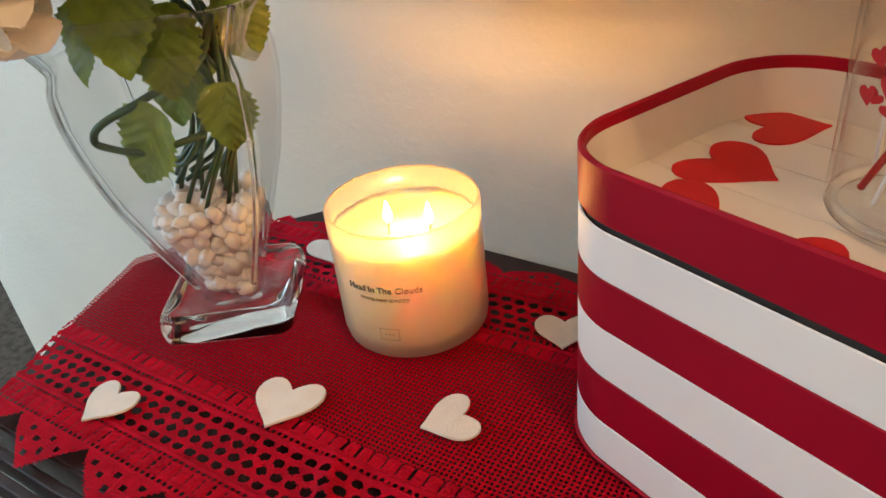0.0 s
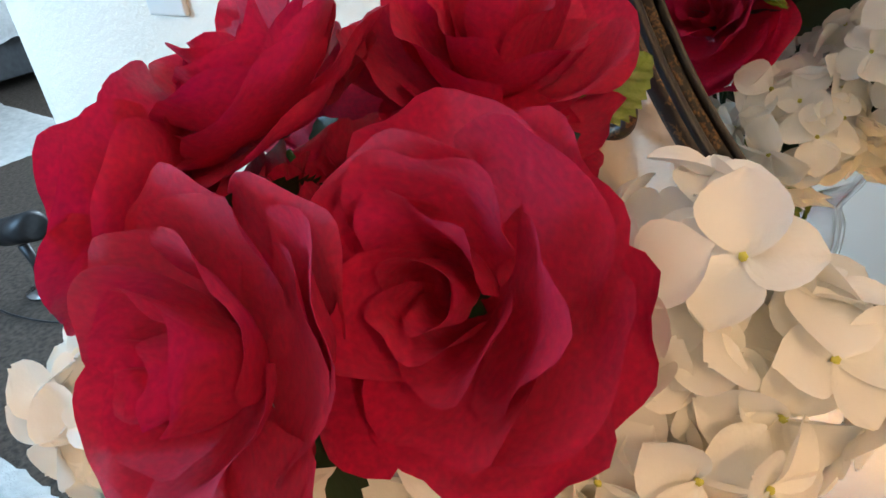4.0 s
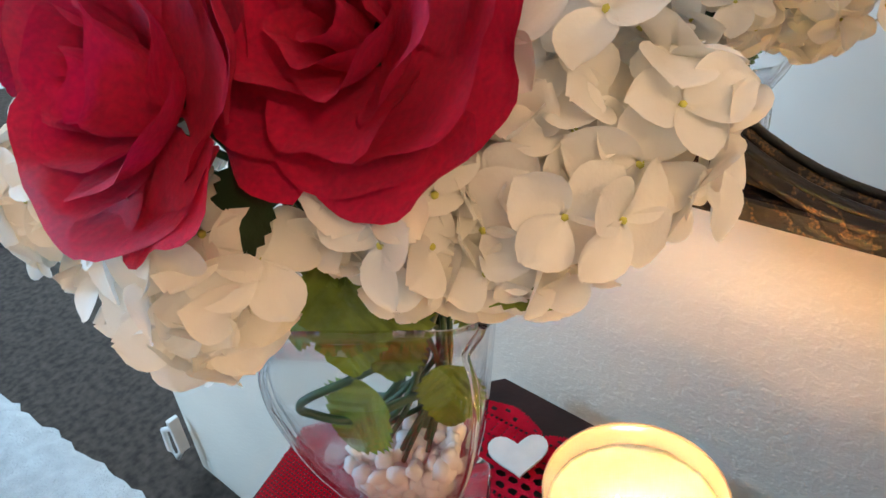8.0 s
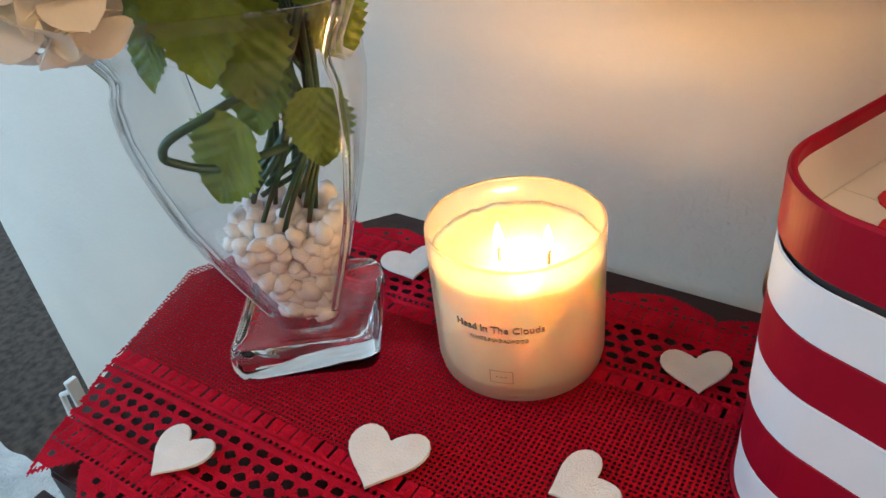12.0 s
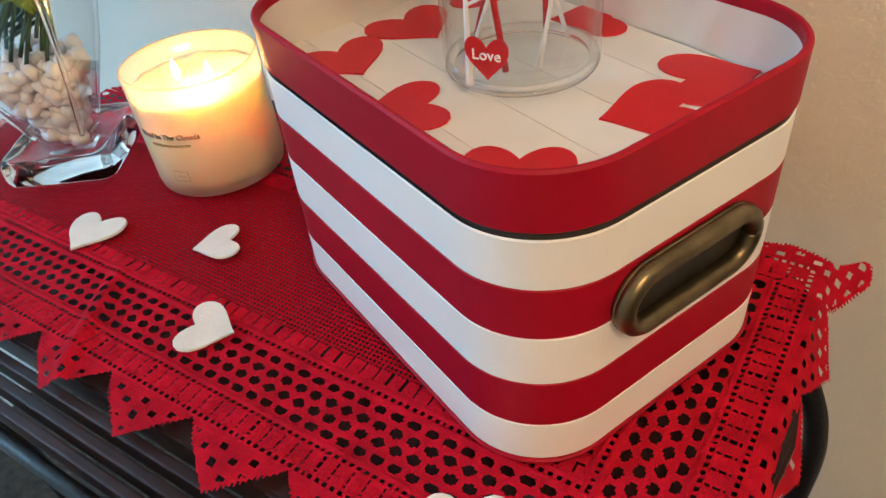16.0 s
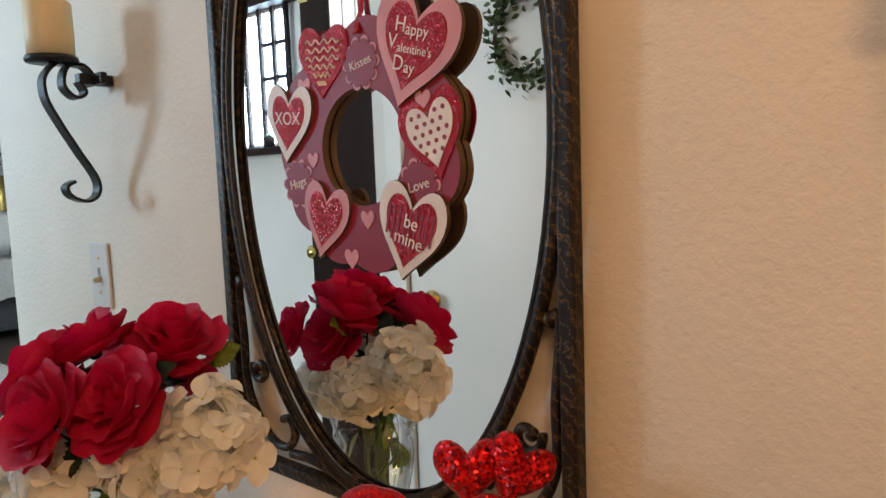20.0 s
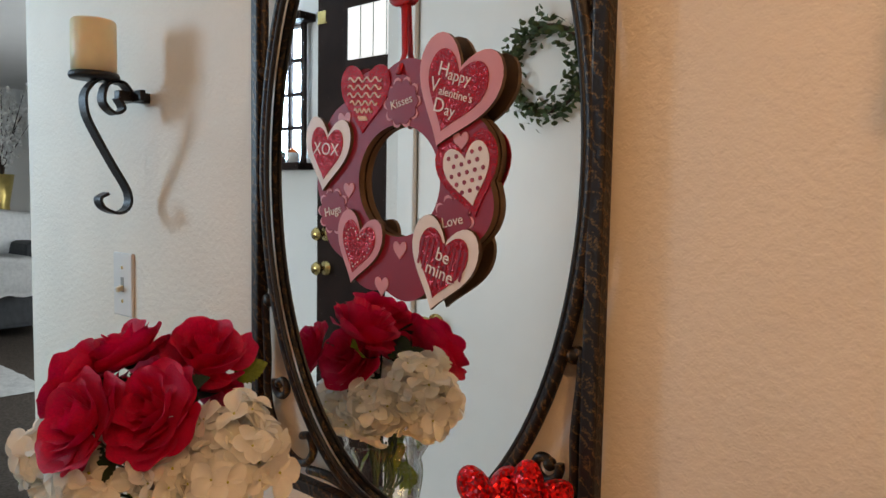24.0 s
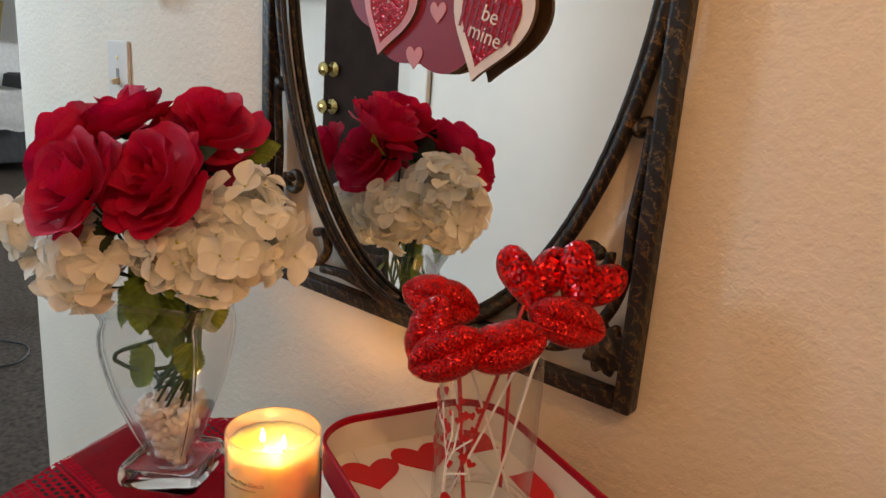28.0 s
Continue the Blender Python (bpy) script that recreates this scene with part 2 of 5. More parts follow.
BUD = mat("yellow_green_bud", (0.55, 0.55, 0.10), 0.6, 0, 0.2, 90)
LEAF = thin("green_leaf", (0.17, 0.25, 0.035), 0.25, 0.24, 0.35, 45, 0.0012, 240)
_t = LEAF.node_tree
_n, _l = _t.nodes, _t.links.new
_co, _sx = _n.new("ShaderNodeTexCoord"), _n.new("ShaderNodeSeparateXYZ")
_l(_co.outputs["Object"], _sx.inputs[0])
_ab, _df, _sn = _n.new("ShaderNodeMath"), _n.new("ShaderNodeMath"), _n.new("ShaderNodeMath")
_ab.operation, _df.operation, _sn.operation = "ABSOLUTE", "SUBTRACT", "SINE"
_l(_sx.outputs[0], _ab.inputs[0])
_l(_sx.outputs[1], _df.inputs[0])
_l(_ab.outputs[0], _df.inputs[1])
_ml = _n.new("ShaderNodeMath")
_ml.operation, _ml.inputs[1].default_value = "MULTIPLY", 640.0
_l(_df.outputs[0], _ml.inputs[0])
_l(_ml.outputs[0], _sn.inputs[0])
_vb = _n.new("ShaderNodeBump")
_vb.inputs["Distance"].default_value, _vb.inputs["Strength"].default_value = 0.0005, 0.7
_l(_sn.outputs[0], _vb.inputs["Height"])
_l(_vb.outputs["Normal"], [x for x in _n if x.type == "BUMP" and x != _vb][0].inputs["Normal"])
LEAF_DARK = thin("dark_green_leaf", (0.022, 0.05, 0.020), 0.15, 0.45, 0.3, 45, 0.0006, 220)
STEM = mat("green_plastic_stem", (0.025, 0.08, 0.035), 0.4, 0, 0.2, 60)
PEBBLE = mat("white_pebble", (0.90, 0.885, 0.87), 0.6, 0, 0.06, 90, 0.0006, 500)
SIGN_RED = mat("burgundy_sign_paint", (0.27, 0.006, 0.026), 0.5, 0, 0.08, 20)
SIGN_GLITTER = glitter("red_sign_glitter", (0.40, 0.004, 0.014), 900, 0.35)
SIGN_PINK = mat("pink_sign_paint", (0.66, 0.27, 0.30), 0.5, 0, 0.06, 30)
SIGN_WHITE = mat("white_sign_paint", (0.78, 0.70, 0.66), 0.5, 0, 0.05, 30)
MDF = mat("sign_board_edge", (0.09, 0.045, 0.022), 0.7, 0, 0.2, 60)
RIBBON = thin("red_ribbon", (0.5, 0.008, 0.015), 0.2, 0.4)
PAPER_STICK = mat("white_paper_stick", (0.8, 0.78, 0.76), 0.6, 0, 0.03, 30)
RED_PAINT = mat("red_print", (0.5, 0.01, 0.015), 0.4, 0, 0.1, 60)
WHITE_PRINT = mat("white_print", (0.82, 0.82, 0.82), 0.5, 0, 0.02, 60)
SOFA_GREY = mat("charcoal_upholstery", (0.04, 0.042, 0.045), 0.85, 0, 0.2, 30, 0.001, 300)
SOFA_BROWN = mat("brown_cushion", (0.17, 0.075, 0.05), 0.85, 0, 0.15, 25, 0.001, 300)
WHITE_FABRIC = mat("white_fluffy_fabric", (0.8, 0.79, 0.77), 0.95, 0, 0.08, 40, 0.004, 160, 0.1)
TWIG = mat("brown_twig", (0.07, 0.045, 0.03), 0.8, 0, 0.3, 40)
BLOSSOM = mat("white_blossom", (0.8, 0.78, 0.75), 0.8, 0, 0.08, 60)
WREATH_GREEN = thin("boxwood_green", (0.055, 0.10, 0.04), 0.15, 0.6, 0.4, 60)
DAYLIT = bpy.data.materials.new("daylight_pane")
DAYLIT.use_nodes = True
DAYLIT.node_tree.nodes["Principled BSDF"].inputs["Emission Color"].default_value = (0.85, 0.93, 1.0, 1)
DAYLIT.node_tree.nodes["Principled BSDF"].inputs["Emission Strength"].default_value = 1.3
FLAME = bpy.data.materials.new("flame")
FLAME.use_nodes = True
FLAME.node_tree.nodes["Principled BSDF"].inputs["Emission Color"].default_value = (1.0, 0.72, 0.32, 1)
FLAME.node_tree.nodes["Principled BSDF"].inputs["Emission Strength"].default_value = 25.0

# iron with bronze rubbed through, in cross bands
BRONZED, _t, _p = nodes("bronze_rubbed_iron")
_n, _l = _t.nodes, _t.links.new
_co = _n.new("ShaderNodeTexCoord")
_a = _n.new("ShaderNodeTexWave")
_a.bands_direction = "DIAGONAL"
_a.inputs["Scale"].default_value, _a.inputs["Distortion"].default_value, _a.inputs["Detail"].default_value, _a.inputs["Detail Scale"].default_value = 34, 9.0, 5, 2.2
_b = _n.new("ShaderNodeTexNoise")
_b.inputs["Scale"].default_value, _b.inputs["Detail"].default_value = 620, 6
_l(_co.outputs["Object"], _a.inputs["Vector"])
_l(_co.outputs["Object"], _b.inputs["Vector"])
_m = _n.new("ShaderNodeMath")
_m.operation = "MULTIPLY"
_l(_a.outputs["Fac"], _m.inputs[0])
_l(_b.outputs["Fac"], _m.inputs[1])
_r = _n.new("ShaderNodeValToRGB")
_r.color_ramp.elements[0].position, _r.color_ramp.elements[1].position = 0.38, 0.63
_r.color_ramp.elements[0].color, _r.color_ramp.elements[1].color = (0.014, 0.011, 0.010, 1), (0.17, 0.09, 0.036, 1)
_l(_m.outputs[0], _r.inputs["Fac"])
_l(_r.outputs["Color"], _p.inputs["Base Color"])
_p.inputs["Roughness"].default_value, _p.inputs["Metallic"].default_value = 0.42, 0.35
_bp = _n.new("ShaderNodeBump")
_bp.inputs["Distance"].default_value = 0.0003
_l(_a.outputs["Fac"], _bp.inputs["Height"])
_l(_bp.outputs["Normal"], _p.inputs["Normal"])

# the cloth's fine net: threads with small openings
NET, _t, _p = nodes("red_fine_net")
_n, _l = _t.nodes, _t.links.new
_co = _n.new("ShaderNodeTexCoord")
_br = _n.new("ShaderNodeTexVoronoi")
_br.voronoi_dimensions, _br.feature, _br.distance = "2D", "F1", "CHEBYCHEV"
_br.inputs["Scale"].default_value, _br.inputs["Randomness"].default_value = 330, 0.12
_l(_co.outputs["Object"], _br.inputs["Vector"])
_r = _n.new("ShaderNodeValToRGB")
_r.color_ramp.elements[0].position, _r.color_ramp.elements[1].position = 0.23, 0.32
_l(_br.outputs["Distance"], _r.inputs["Fac"])
_tr = _n.new("ShaderNodeBsdfTransparent")
_mx = _n.new("ShaderNodeMixShader")
_l(_r.outputs["Color"], _mx.inputs[0])
_l(_tr.outputs[0], _mx.inputs[1])
_l(_p.outputs[0], _mx.inputs[2])
_l(_mx.outputs[0], _n["Material Output"].inputs["Surface"])
_p.inputs["Base Color"].default_value, _p.inputs["Roughness"].default_value = (0.36, 0.003, 0.014, 1), 0.8
_p.inputs["Specular IOR Level"].default_value = 0.08


# ---- building helpers ----
def thing(name, label, category, group="", at=(0, 0, 0)):
    ob = new(name)
    ob.empty_display_size = 0.02
    ob.location = at
    return tagged(ob, label, category, group)


def mesh_of(name, bm, material, smooth=False):
    me = bpy.data.meshes.new(name)
    bmesh.ops.recalc_face_normals(bm, faces=bm.faces)
    bm.to_mesh(me)
    bm.free()
    me.materials.append(material)
    if smooth:
        me.polygons.foreach_set("use_smooth", [True] * len(me.polygons))
    return me


def part(name, bm, material, parent, label="", smooth=False, m=None):
    me = bm if isinstance(bm, bpy.types.Mesh) else mesh_of(name, bm, material, smooth)
    ob = new(name, me)
    if parent is not None:
        ob.parent = parent
    if m is not None:
        ob.matrix_local = m
    if label:
        ob["label"] = label
    return ob


def structure(name, bm, material, label, smooth=False):
    return tagged(part(name, bm, material, None, "", smooth), label, "structure", "", "structure")


def block(x0, x1, y0, y1, z0, z1, bevel=0.0, segments=2, bm=None):
    bm = bm or bmesh.new()
    got = bmesh.ops.create_cube(bm, size=1)["verts"]
    for v in got:
        v.co = Vector(((x0 + x1) / 2 + v.co.x * (x1 - x0), (y0 + y1) / 2 + v.co.y * (y1 - y0), (z0 + z1) / 2 + v.co.z * (z1 - z0)))
    if bevel:
        es = list({e for v in got for e in v.link_edges})
        bmesh.ops.bevel(bm, geom=es, offset=bevel, segments=segments, affect="EDGES", profile=0.6)
    return bm


def lathe(profile, seg=40, centre=(0, 0), bm=None):
    """Turn (radius, height) pairs about a vertical axis; zero radii close it."""
    bm = bm or bmesh.new()
    rings = []
    for r, z in profile:
        if r < 1e-6:
            rings.append([bm.verts.new((centre[0], centre[1], z))])
        else:
            rings.append([bm.verts.new((centre[0] + r * math.cos(2 * math.pi * k / seg), centre[1] + r * math.sin(2 * math.pi * k / seg), z)) for k in range(seg)])
    for a, b in zip(rings, rings[1:]):
        for k in range(seg):
            j = (k + 1) % seg
            if len(a) == 1 and len(b) == 1:
                continue
            if len(a) == 1:
                bm.faces.new((a[0], b[k], b[j]))
            elif len(b) == 1:
                bm.faces.new((a[k], b[0], a[j]))
            else:
                bm.faces.new((a[k], b[k], b[j], a[j]))
    return bm


def tube(points, radius, sides=8, closed=False, flat=1.0, bm=None, up=None):
    """Sweep a round (or flattened) section along points; radius may be one number or one for each point."""
    bm = bm or bmesh.new()
    pts = [Vector(p) for p in points]
    n = len(pts)
    rings, ref = [], None
    for i, p in enumerate(pts):
        a = pts[(i - 1) % n] if closed or i else p
        b = pts[(i + 1) % n] if closed or i < n - 1 else p
        d = (b - a).normalized()
        if up is not None:
            ref = Vector(up)
        if ref is None:
            ref = Vector((0, 0, 1)) if abs(d.z) < 0.9 else Vector((1, 0, 0))
        u = (ref - d * ref.dot(d)).normalized()
        ref = u
        w = d.cross(u)
        r = radius[i] if isinstance(radius, (list, tuple)) else radius
        rings.append([bm.verts.new(p + u * (r * math.cos(2 * math.pi * k / sides)) + w * (r * flat * math.sin(2 * math.pi * k / sides))) for k in range(sides)])
    pairs = list(zip(rings, rings[1:])) + ([(rings[-1], rings[0])] if closed else [])
    for a, b in pairs:
        for k in range(sides):
            j = (k + 1) % sides
            bm.faces.new((a[k], a[j], b[j], b[k]))
    if not closed:
        bm.faces.new(rings[0][::-1])
        bm.faces.new(rings[-1])
    return bm


def smooth_line(keys, steps=8):
    """Catmull-Rom through the keys."""
    k = [Vector(p) for p in keys]
    k = [2 * k[0] - k[1]] + k + [2 * k[-1] - k[-2]]
    out = []
    for a, b, c, d in zip(k, k[1:], k[2:], k[3:]):
        for s in range(steps):
            t = s / steps
            out.append(0.5 * ((2 * b) + (c - a) * t + (2 * a - 5 * b + 4 * c - d) * t * t + (3 * b - a - 3 * c + d) * t ** 3))
    return out + [k[-2]]


def spiral(cx, cz, r0, r1, a0, a1, n=26, y=0.0):
    """A scroll in the upright x-z plane; radii and degrees from start to end."""
    return [(cx + (r0 + (r1 - r0) * i / n) * math.cos(radians(a0 + (a1 - a0) * i / n)), y, cz + (r0 + (r1 - r0) * i / n) * math.sin(radians(a0 + (a1 - a0) * i / n))) for i in range(n + 1)]


def heart2d(w, h, n=40, plump=1.0):
    """A heart outline about its middle, tip down."""
    out = []
    for i in range(n):
        t = 2 * math.pi * i / n
        x = 16 * math.copysign(abs(math.sin(t)) ** 2.25, math.sin(t))
        y = 13 * math.cos(t) - 5 * math.cos(2 * t) - 2 * math.cos(3 * t) - math.cos(4 * t)
        out.append((x / 32 * w, (y + 2.5) / 29 * h))
    return out


def prism(outline, z0, z1, bevel=0.0, bm=None):
    """An outline in x-y raised from z0 to z1."""
    bm = bm or bmesh.new()
    lo = [bm.verts.new((x, y, z0)) for x, y in outline]
    hi = [bm.verts.new((x, y, z1)) for x, y in outline]
    n = len(outline)
    bm.faces.new(lo[::-1])
    top = bm.faces.new(hi)
    for k in range(n):
        j = (k + 1) % n
        bm.faces.new((lo[k], lo[j], hi[j], hi[k]))
    if bevel:
        bmesh.ops.bevel(bm, geom=list(top.edges), offset=bevel, segments=2, affect="EDGES")
    bmesh.ops.triangulate(bm, faces=[f for f in bm.faces if len(f.verts) > 4])
    return bm


def lettering(words, size, material, parent, m, name="lettering", depth=0.0004, label=""):
    cu = bpy.data.curves.new("letters", "FONT")
    cu.body, cu.size, cu.extrude, cu.align_x, cu.align_y = words, size, depth, "CENTER", "CENTER"
    cu.resolution_u = 3
    tmp = new("letters", cu)
    me = bpy.data.meshes.new_from_object(tmp.evaluated_get(bpy.context.evaluated_depsgraph_get()))
    bpy.data.objects.remove(tmp)
    bpy.data.curves.remove(cu)
    me.name = name
    me.materials.clear()
    me.materials.append(material)
    return part(name, me, material, parent, label, m=m)


def rounded(hx, hy, r, n=8):
    """A rectangle of those half sizes with round corners, anticlockwise."""
    out = []
    for cx, cy, a in ((hx - r, hy - r, 0), (-hx + r, hy - r, 90), (-hx + r, -hy + r, 180), (hx - r, -hy + r, 270)):
        out += [(cx + r * math.cos(radians(a + 90 * k / n)), cy + r * math.sin(radians(a + 90 * k / n))) for k in range(n + 1)]
    return out


def loft(loops, closed_ends=True, bm=None):
    bm = bm or bmesh.new()
    rings = [[bm.verts.new(p) for p in loop] for loop in loops]
    n = len(rings[0])
    for a, b in zip(rings, rings[1:]):
        for k in range(n):
            j = (k + 1) % n
            bm.faces.new((a[k], a[j], b[j], b[k]))
    if closed_ends:
        bm.faces.new(rings[0][::-1])
        bm.faces.new(rings[-1])
    return bm


WALLWARD = Matrix.Rotation(radians(90), 4, "X")  # lays x-y shapes upright, facing the room


# ---- the hall and the room beyond ----
TABLE = 0.76
structure("floor", block(-7.6, 3.2, -3.2, 4.2, -0.1, 0.0), CARPET, "brown speckled carpet over the whole floor")
structure("ceiling", block(-7.6, 3.2, -3.2, 4.2, 2.45, 2.55), CEIL, "plain white ceiling")
structure("wall_north", block(-0.523, 3.2, 0.0, 0.13, 0.0, 2.45, 0.006, 3), WALL, "off-white wall with orange-peel texture, ending at an opening")
structure("wall_east", block(3.2, 3.3, -3.2, 4.2, 0, 2.45), WHITE_WALL, "plain painted wall closing the hall")
structure("wall_far_west", block(-7.7, -7.6, -3.2, 4.2, 0, 2.45), WHITE_WALL, "bright white living room wall behind the sofa")
structure("wall_living_back", block(-7.6, -0.523, 4.1, 4.2, 0, 2.45), WHITE_WALL, "white living room wall")
structure("wall_behind", block(0.0, 3.2, 0.13, 4.1, 0, 2.45), WHITE_WALL, "solid wall behind the hall wall")
structure("wall_south", block(-7.6, 3.2, -3.3, -3.2, 0, 2.45), WHITE_WALL, "white painted wall")
# hall side opposite the mirror: a wall end, a white door, the entry with a dark door
structure("wall_hall_side", block(-0.485, -0.355, -3.2, -1.08, 0, 2.45), WHITE_WALL, "white wall end beside the hall door")
structure("wall_hall_side_far", block(0.60, 3.2, -1.2, -1.08, 0, 2.45), WHITE_WALL, "white hall wall")
structure("wall_over_door", block(-0.355, 0.60, -1.2, -1.08, 2.06, 2.45), WHITE_WALL, "white wall over the hall door")
structure("wall_entry", block(-7.6, -0.485, -1.62, -1.5, 0, 2.45), WHITE_WALL, "white entry wall")
d = structure("door_1", block(-0.345, 0.57, -1.11, -1.078, 0.01, 2.04, 0.002), DOOR_WHITE, "white hall door with a brass knob and a green wreath")
KNOB = [(0, 0), (0.032, 0), (0.032, 0.006), (0.012, 0.01), (0.012, 0.03), (0.026, 0.042), (0.03, 0.055), (0.022, 0.068), (0, 0.072)]
part("door_knob", lathe(KNOB, 24), BRASS, d, "polished brass knob", True, pose(-0.257, -1.078, 0.957, -90, 0, 0))
for x0, x1 in ((-0.418, -0.349), (0.575, 0.645)):
    structure("trim", block(x0, x1, -1.08, -1.060, 0, 2.1, 0.004), DOOR_WHITE, "white painted door casing")
structure("trim", block(-0.349, 0.575, -1.08, -1.060, 2.045, 2.1, 0.004), DOOR_WHITE, "white painted door casing")
e = structure("door_2", block(-1.30, -0.50, -1.5, -1.46, 0.01, 2.24, 0.003), DARK_DOOR, "dark brown front door with a small leaded window")
part("window_frame", block(-1.12, -0.75, -1.46, -1.445, 1.86, 2.16, 0.006), DARK_DOOR, e)
part("pane", block(-1.085, -0.785, -1.444, -1.441, 1.905, 2.115), DAYLIT, e, "bright leaded pane")
for k in range(3):
    part("lead_bar", block(-1.01 + 0.075 * k, -1.007 + 0.075 * k, -1.441, -1.439, 1.905, 2.115), DARK_DOOR, e)
for z in (1.03, 1.18):
    part("door_knob", lathe(KNOB, 20), BRASS, e, "brass knob", True, pose(-1.235, -1.46, z, -90, 0, 0))
for z in (0.3, 2.08):
    part("hinge", block(-1.30, -1.245, -1.46, -1.456, z, z + 0.055, 0.002), BRASS, e)

# window with dark glazing bars and a plant ledge beside the front door
c = thing("entry_window", "bright window with dark wood glazing bars and a ledge", "window", at=(-1.72, -1.5, 1.49))
part("ledge", block(-0.36, 0.36, 0.0, 0.10, -0.03, 0.0, 0.004), DARK_DOOR, c)
part("cornice", block(-0.36, 0.36, 0.0, 0.09, 0.62, 0.655, 0.006), DARK_DOOR, c)
for x in (-0.32, -0.02, 0.1, 0.2, 0.295):
    part("stile", block(x, x + 0.025, 0.018, 0.036, 0.0, 0.62, 0.002), DARK_DOOR, c)
for z in (0.15, 0.3, 0.45):
    part("glazing_bar", block(0.1, 0.32, 0.018, 0.032, z, z + 0.018), DARK_DOOR, c)


def leaf_shape(w, h, bm=None, m=None, teeth=0, cup=0.2, fold=0.15, nv=10):
    """One leaf blade lying in x-y from its stalk at the origin, with a folded midrib and a drooping tip."""
    bm = bm or bmesh.new()
    m = m or Matrix()
    rows = []
    for i in range(nv + 1):
        v = i / nv
        wid = w / 2 * math.sin(math.pi * min(1, 0.04 + 0.96 * v) ** 0.75) ** 0.8 if v < 1 else 0.0
        if teeth:
            wid *= 1 + 0.09 * (1 if i % 2 else -1)
        row = []
        for u in (-1, -0.55, 0, 0.55, 1):
            z = fold * wid * abs(u) - cup * h * v * v + 0.035 * w * math.sin(9 * v) * abs(u)
            row.append(bm.verts.new(m @ Vector((u * wid, v * h, z))))
        rows.append(row)
    for a, b in zip(rows, rows[1:]):
        for k in range(4):
            bm.faces.new((a[k], a[k + 1], b[k + 1], b[k]))
    return bm


# boxwood wreath on the white door
rng = random.Random(4)
w = thing("boxwood_wreath", "small round green boxwood wreath on a white door", "wreath", at=(0.130, -1.06, 1.690))
w.scale = (1.32, 1.0, 1.32)
ring = [(0.085 * math.cos(a / 24 * 2 * math.pi), 0, 0.085 * math.sin(a / 24 * 2 * math.pi)) for a in range(24)]
part("twig_ring", tube(ring, 0.005, 6, True), TWIG, w, "", True)
bm = bmesh.new()
for k in range(430):
    a = rng.random() * 2 * math.pi
    r = 0.085 + rng.gauss(0, 0.014)
    m = pose(r * math.cos(a), rng.uniform(-0.005, 0.03), r * math.sin(a), rng.uniform(-60, 60), rng.uniform(0, 360), math.degrees(a) + rng.uniform(-60, 60))
    leaf_shape(0.011, 0.02, bm, m, nv=3)
tagged(part("boxwood_leaves", bm, WREATH_GREEN, w), kind="stuff")

# small potted plants on the window ledge
rng = random.Random(31)
for x, pot_m, leaf_m, label in ((-0.10, PLASTIC, WREATH_GREEN, "small pot of green leaves on the ledge"), (0.17, DARK_DOOR, WREATH_GREEN, "dark pot of trailing greenery on the ledge"), (0.27, PLASTIC, mat("orange_bloom", (0.75, 0.22, 0.04), 0.6), "small pot with orange flowers on the ledge")):
    pt = thing("potted_plant", label, "plant", "plants on the ledge", (-1.72 + x, -1.445, 1.49))
    part("pot", lathe([(0, 0), (0.024, 0), (0.030, 0.045), (0.027, 0.045), (0.024, 0.035), (0, 0.035)], 18), pot_m, pt, "", True)
    bm = bmesh.new()
    for _ in range(26):
        leaf_shape(0.016, 0.03, bm, pose(rng.uniform(-0.015, 0.015), rng.uniform(-0.015, 0.015), 0.04, rng.uniform(10, 80), 0, rng.uniform(0, 360)), nv=3)
    tagged(part("foliage", bm, leaf_m, pt), kind="stuff")

# living room seen past the wall's end
def pillow_mesh(w, h, t, n=10):
    bm = bmesh.new()
    grid = [[[bm.verts.new((w * (i / n - 0.5) * (1 - 0.06 * math.sin(math.pi * j / n)), s * t / 2 * (math.sin(math.pi * i / n) * math.sin(math.pi * j / n)) ** 0.45, h * (j / n - 0.5) * (1 - 0.06 * math.sin(math.pi * i / n)))) for i in range(n + 1)] for j in range(n + 1)] for s in (-1, 1)]
    for side in grid:
        for j in range(n):
            for i in range(n):
                bm.faces.new((side[j][i], side[j][i + 1], side[j + 1][i + 1], side[j + 1][i]))
    bmesh.ops.remove_doubles(bm, verts=bm.verts, dist=0.0005)
    return bm


s = thing("sofa", "charcoal sofa with brown seat cushions", "sofa", at=(-6.35, 0.95, 0))
s.scale = (1.0, 1.0, 1.55)
part("base", block(-0.45, 0.42, -1.1, 1.1, 0.06, 0.3, 0.03), SOFA_GREY, s)
part("backrest", block(-0.6, -0.32, -1.1, 1.1, 0.06, 0.74, 0.06), SOFA_GREY, s)
for y in (-0.72, 0.0, 0.72):
    part("seat_cushion", block(-0.32, 0.45, y - 0.355, y + 0.355, 0.3, 0.45, 0.04), SOFA_BROWN, s, "brown seat cushion")
for y in (-1.1, 1.0):
    part("armrest", block(-0.5, 0.42, y - 0.1, y + 0.1, 0.06, 0.56, 0.05), SOFA_GREY, s)
p = tagged(part("pillow", pillow_mesh(0.42, 0.42, 0.2), WHITE_FABRIC, None, "", True, pose(-6.46, 1.86, 0.93, -12, 8, 75) @ Matrix.Scale(1.15, 4)), "white fluffy square pillow on the sofa", "pillow", "sofa pillows")
tagged(copy_thing(p, pose(-6.40, 1.30, 0.92, -15, 10, 80)), group="sofa pillows")
bm = bmesh.new()
rows = []
rr = random.Random(8)
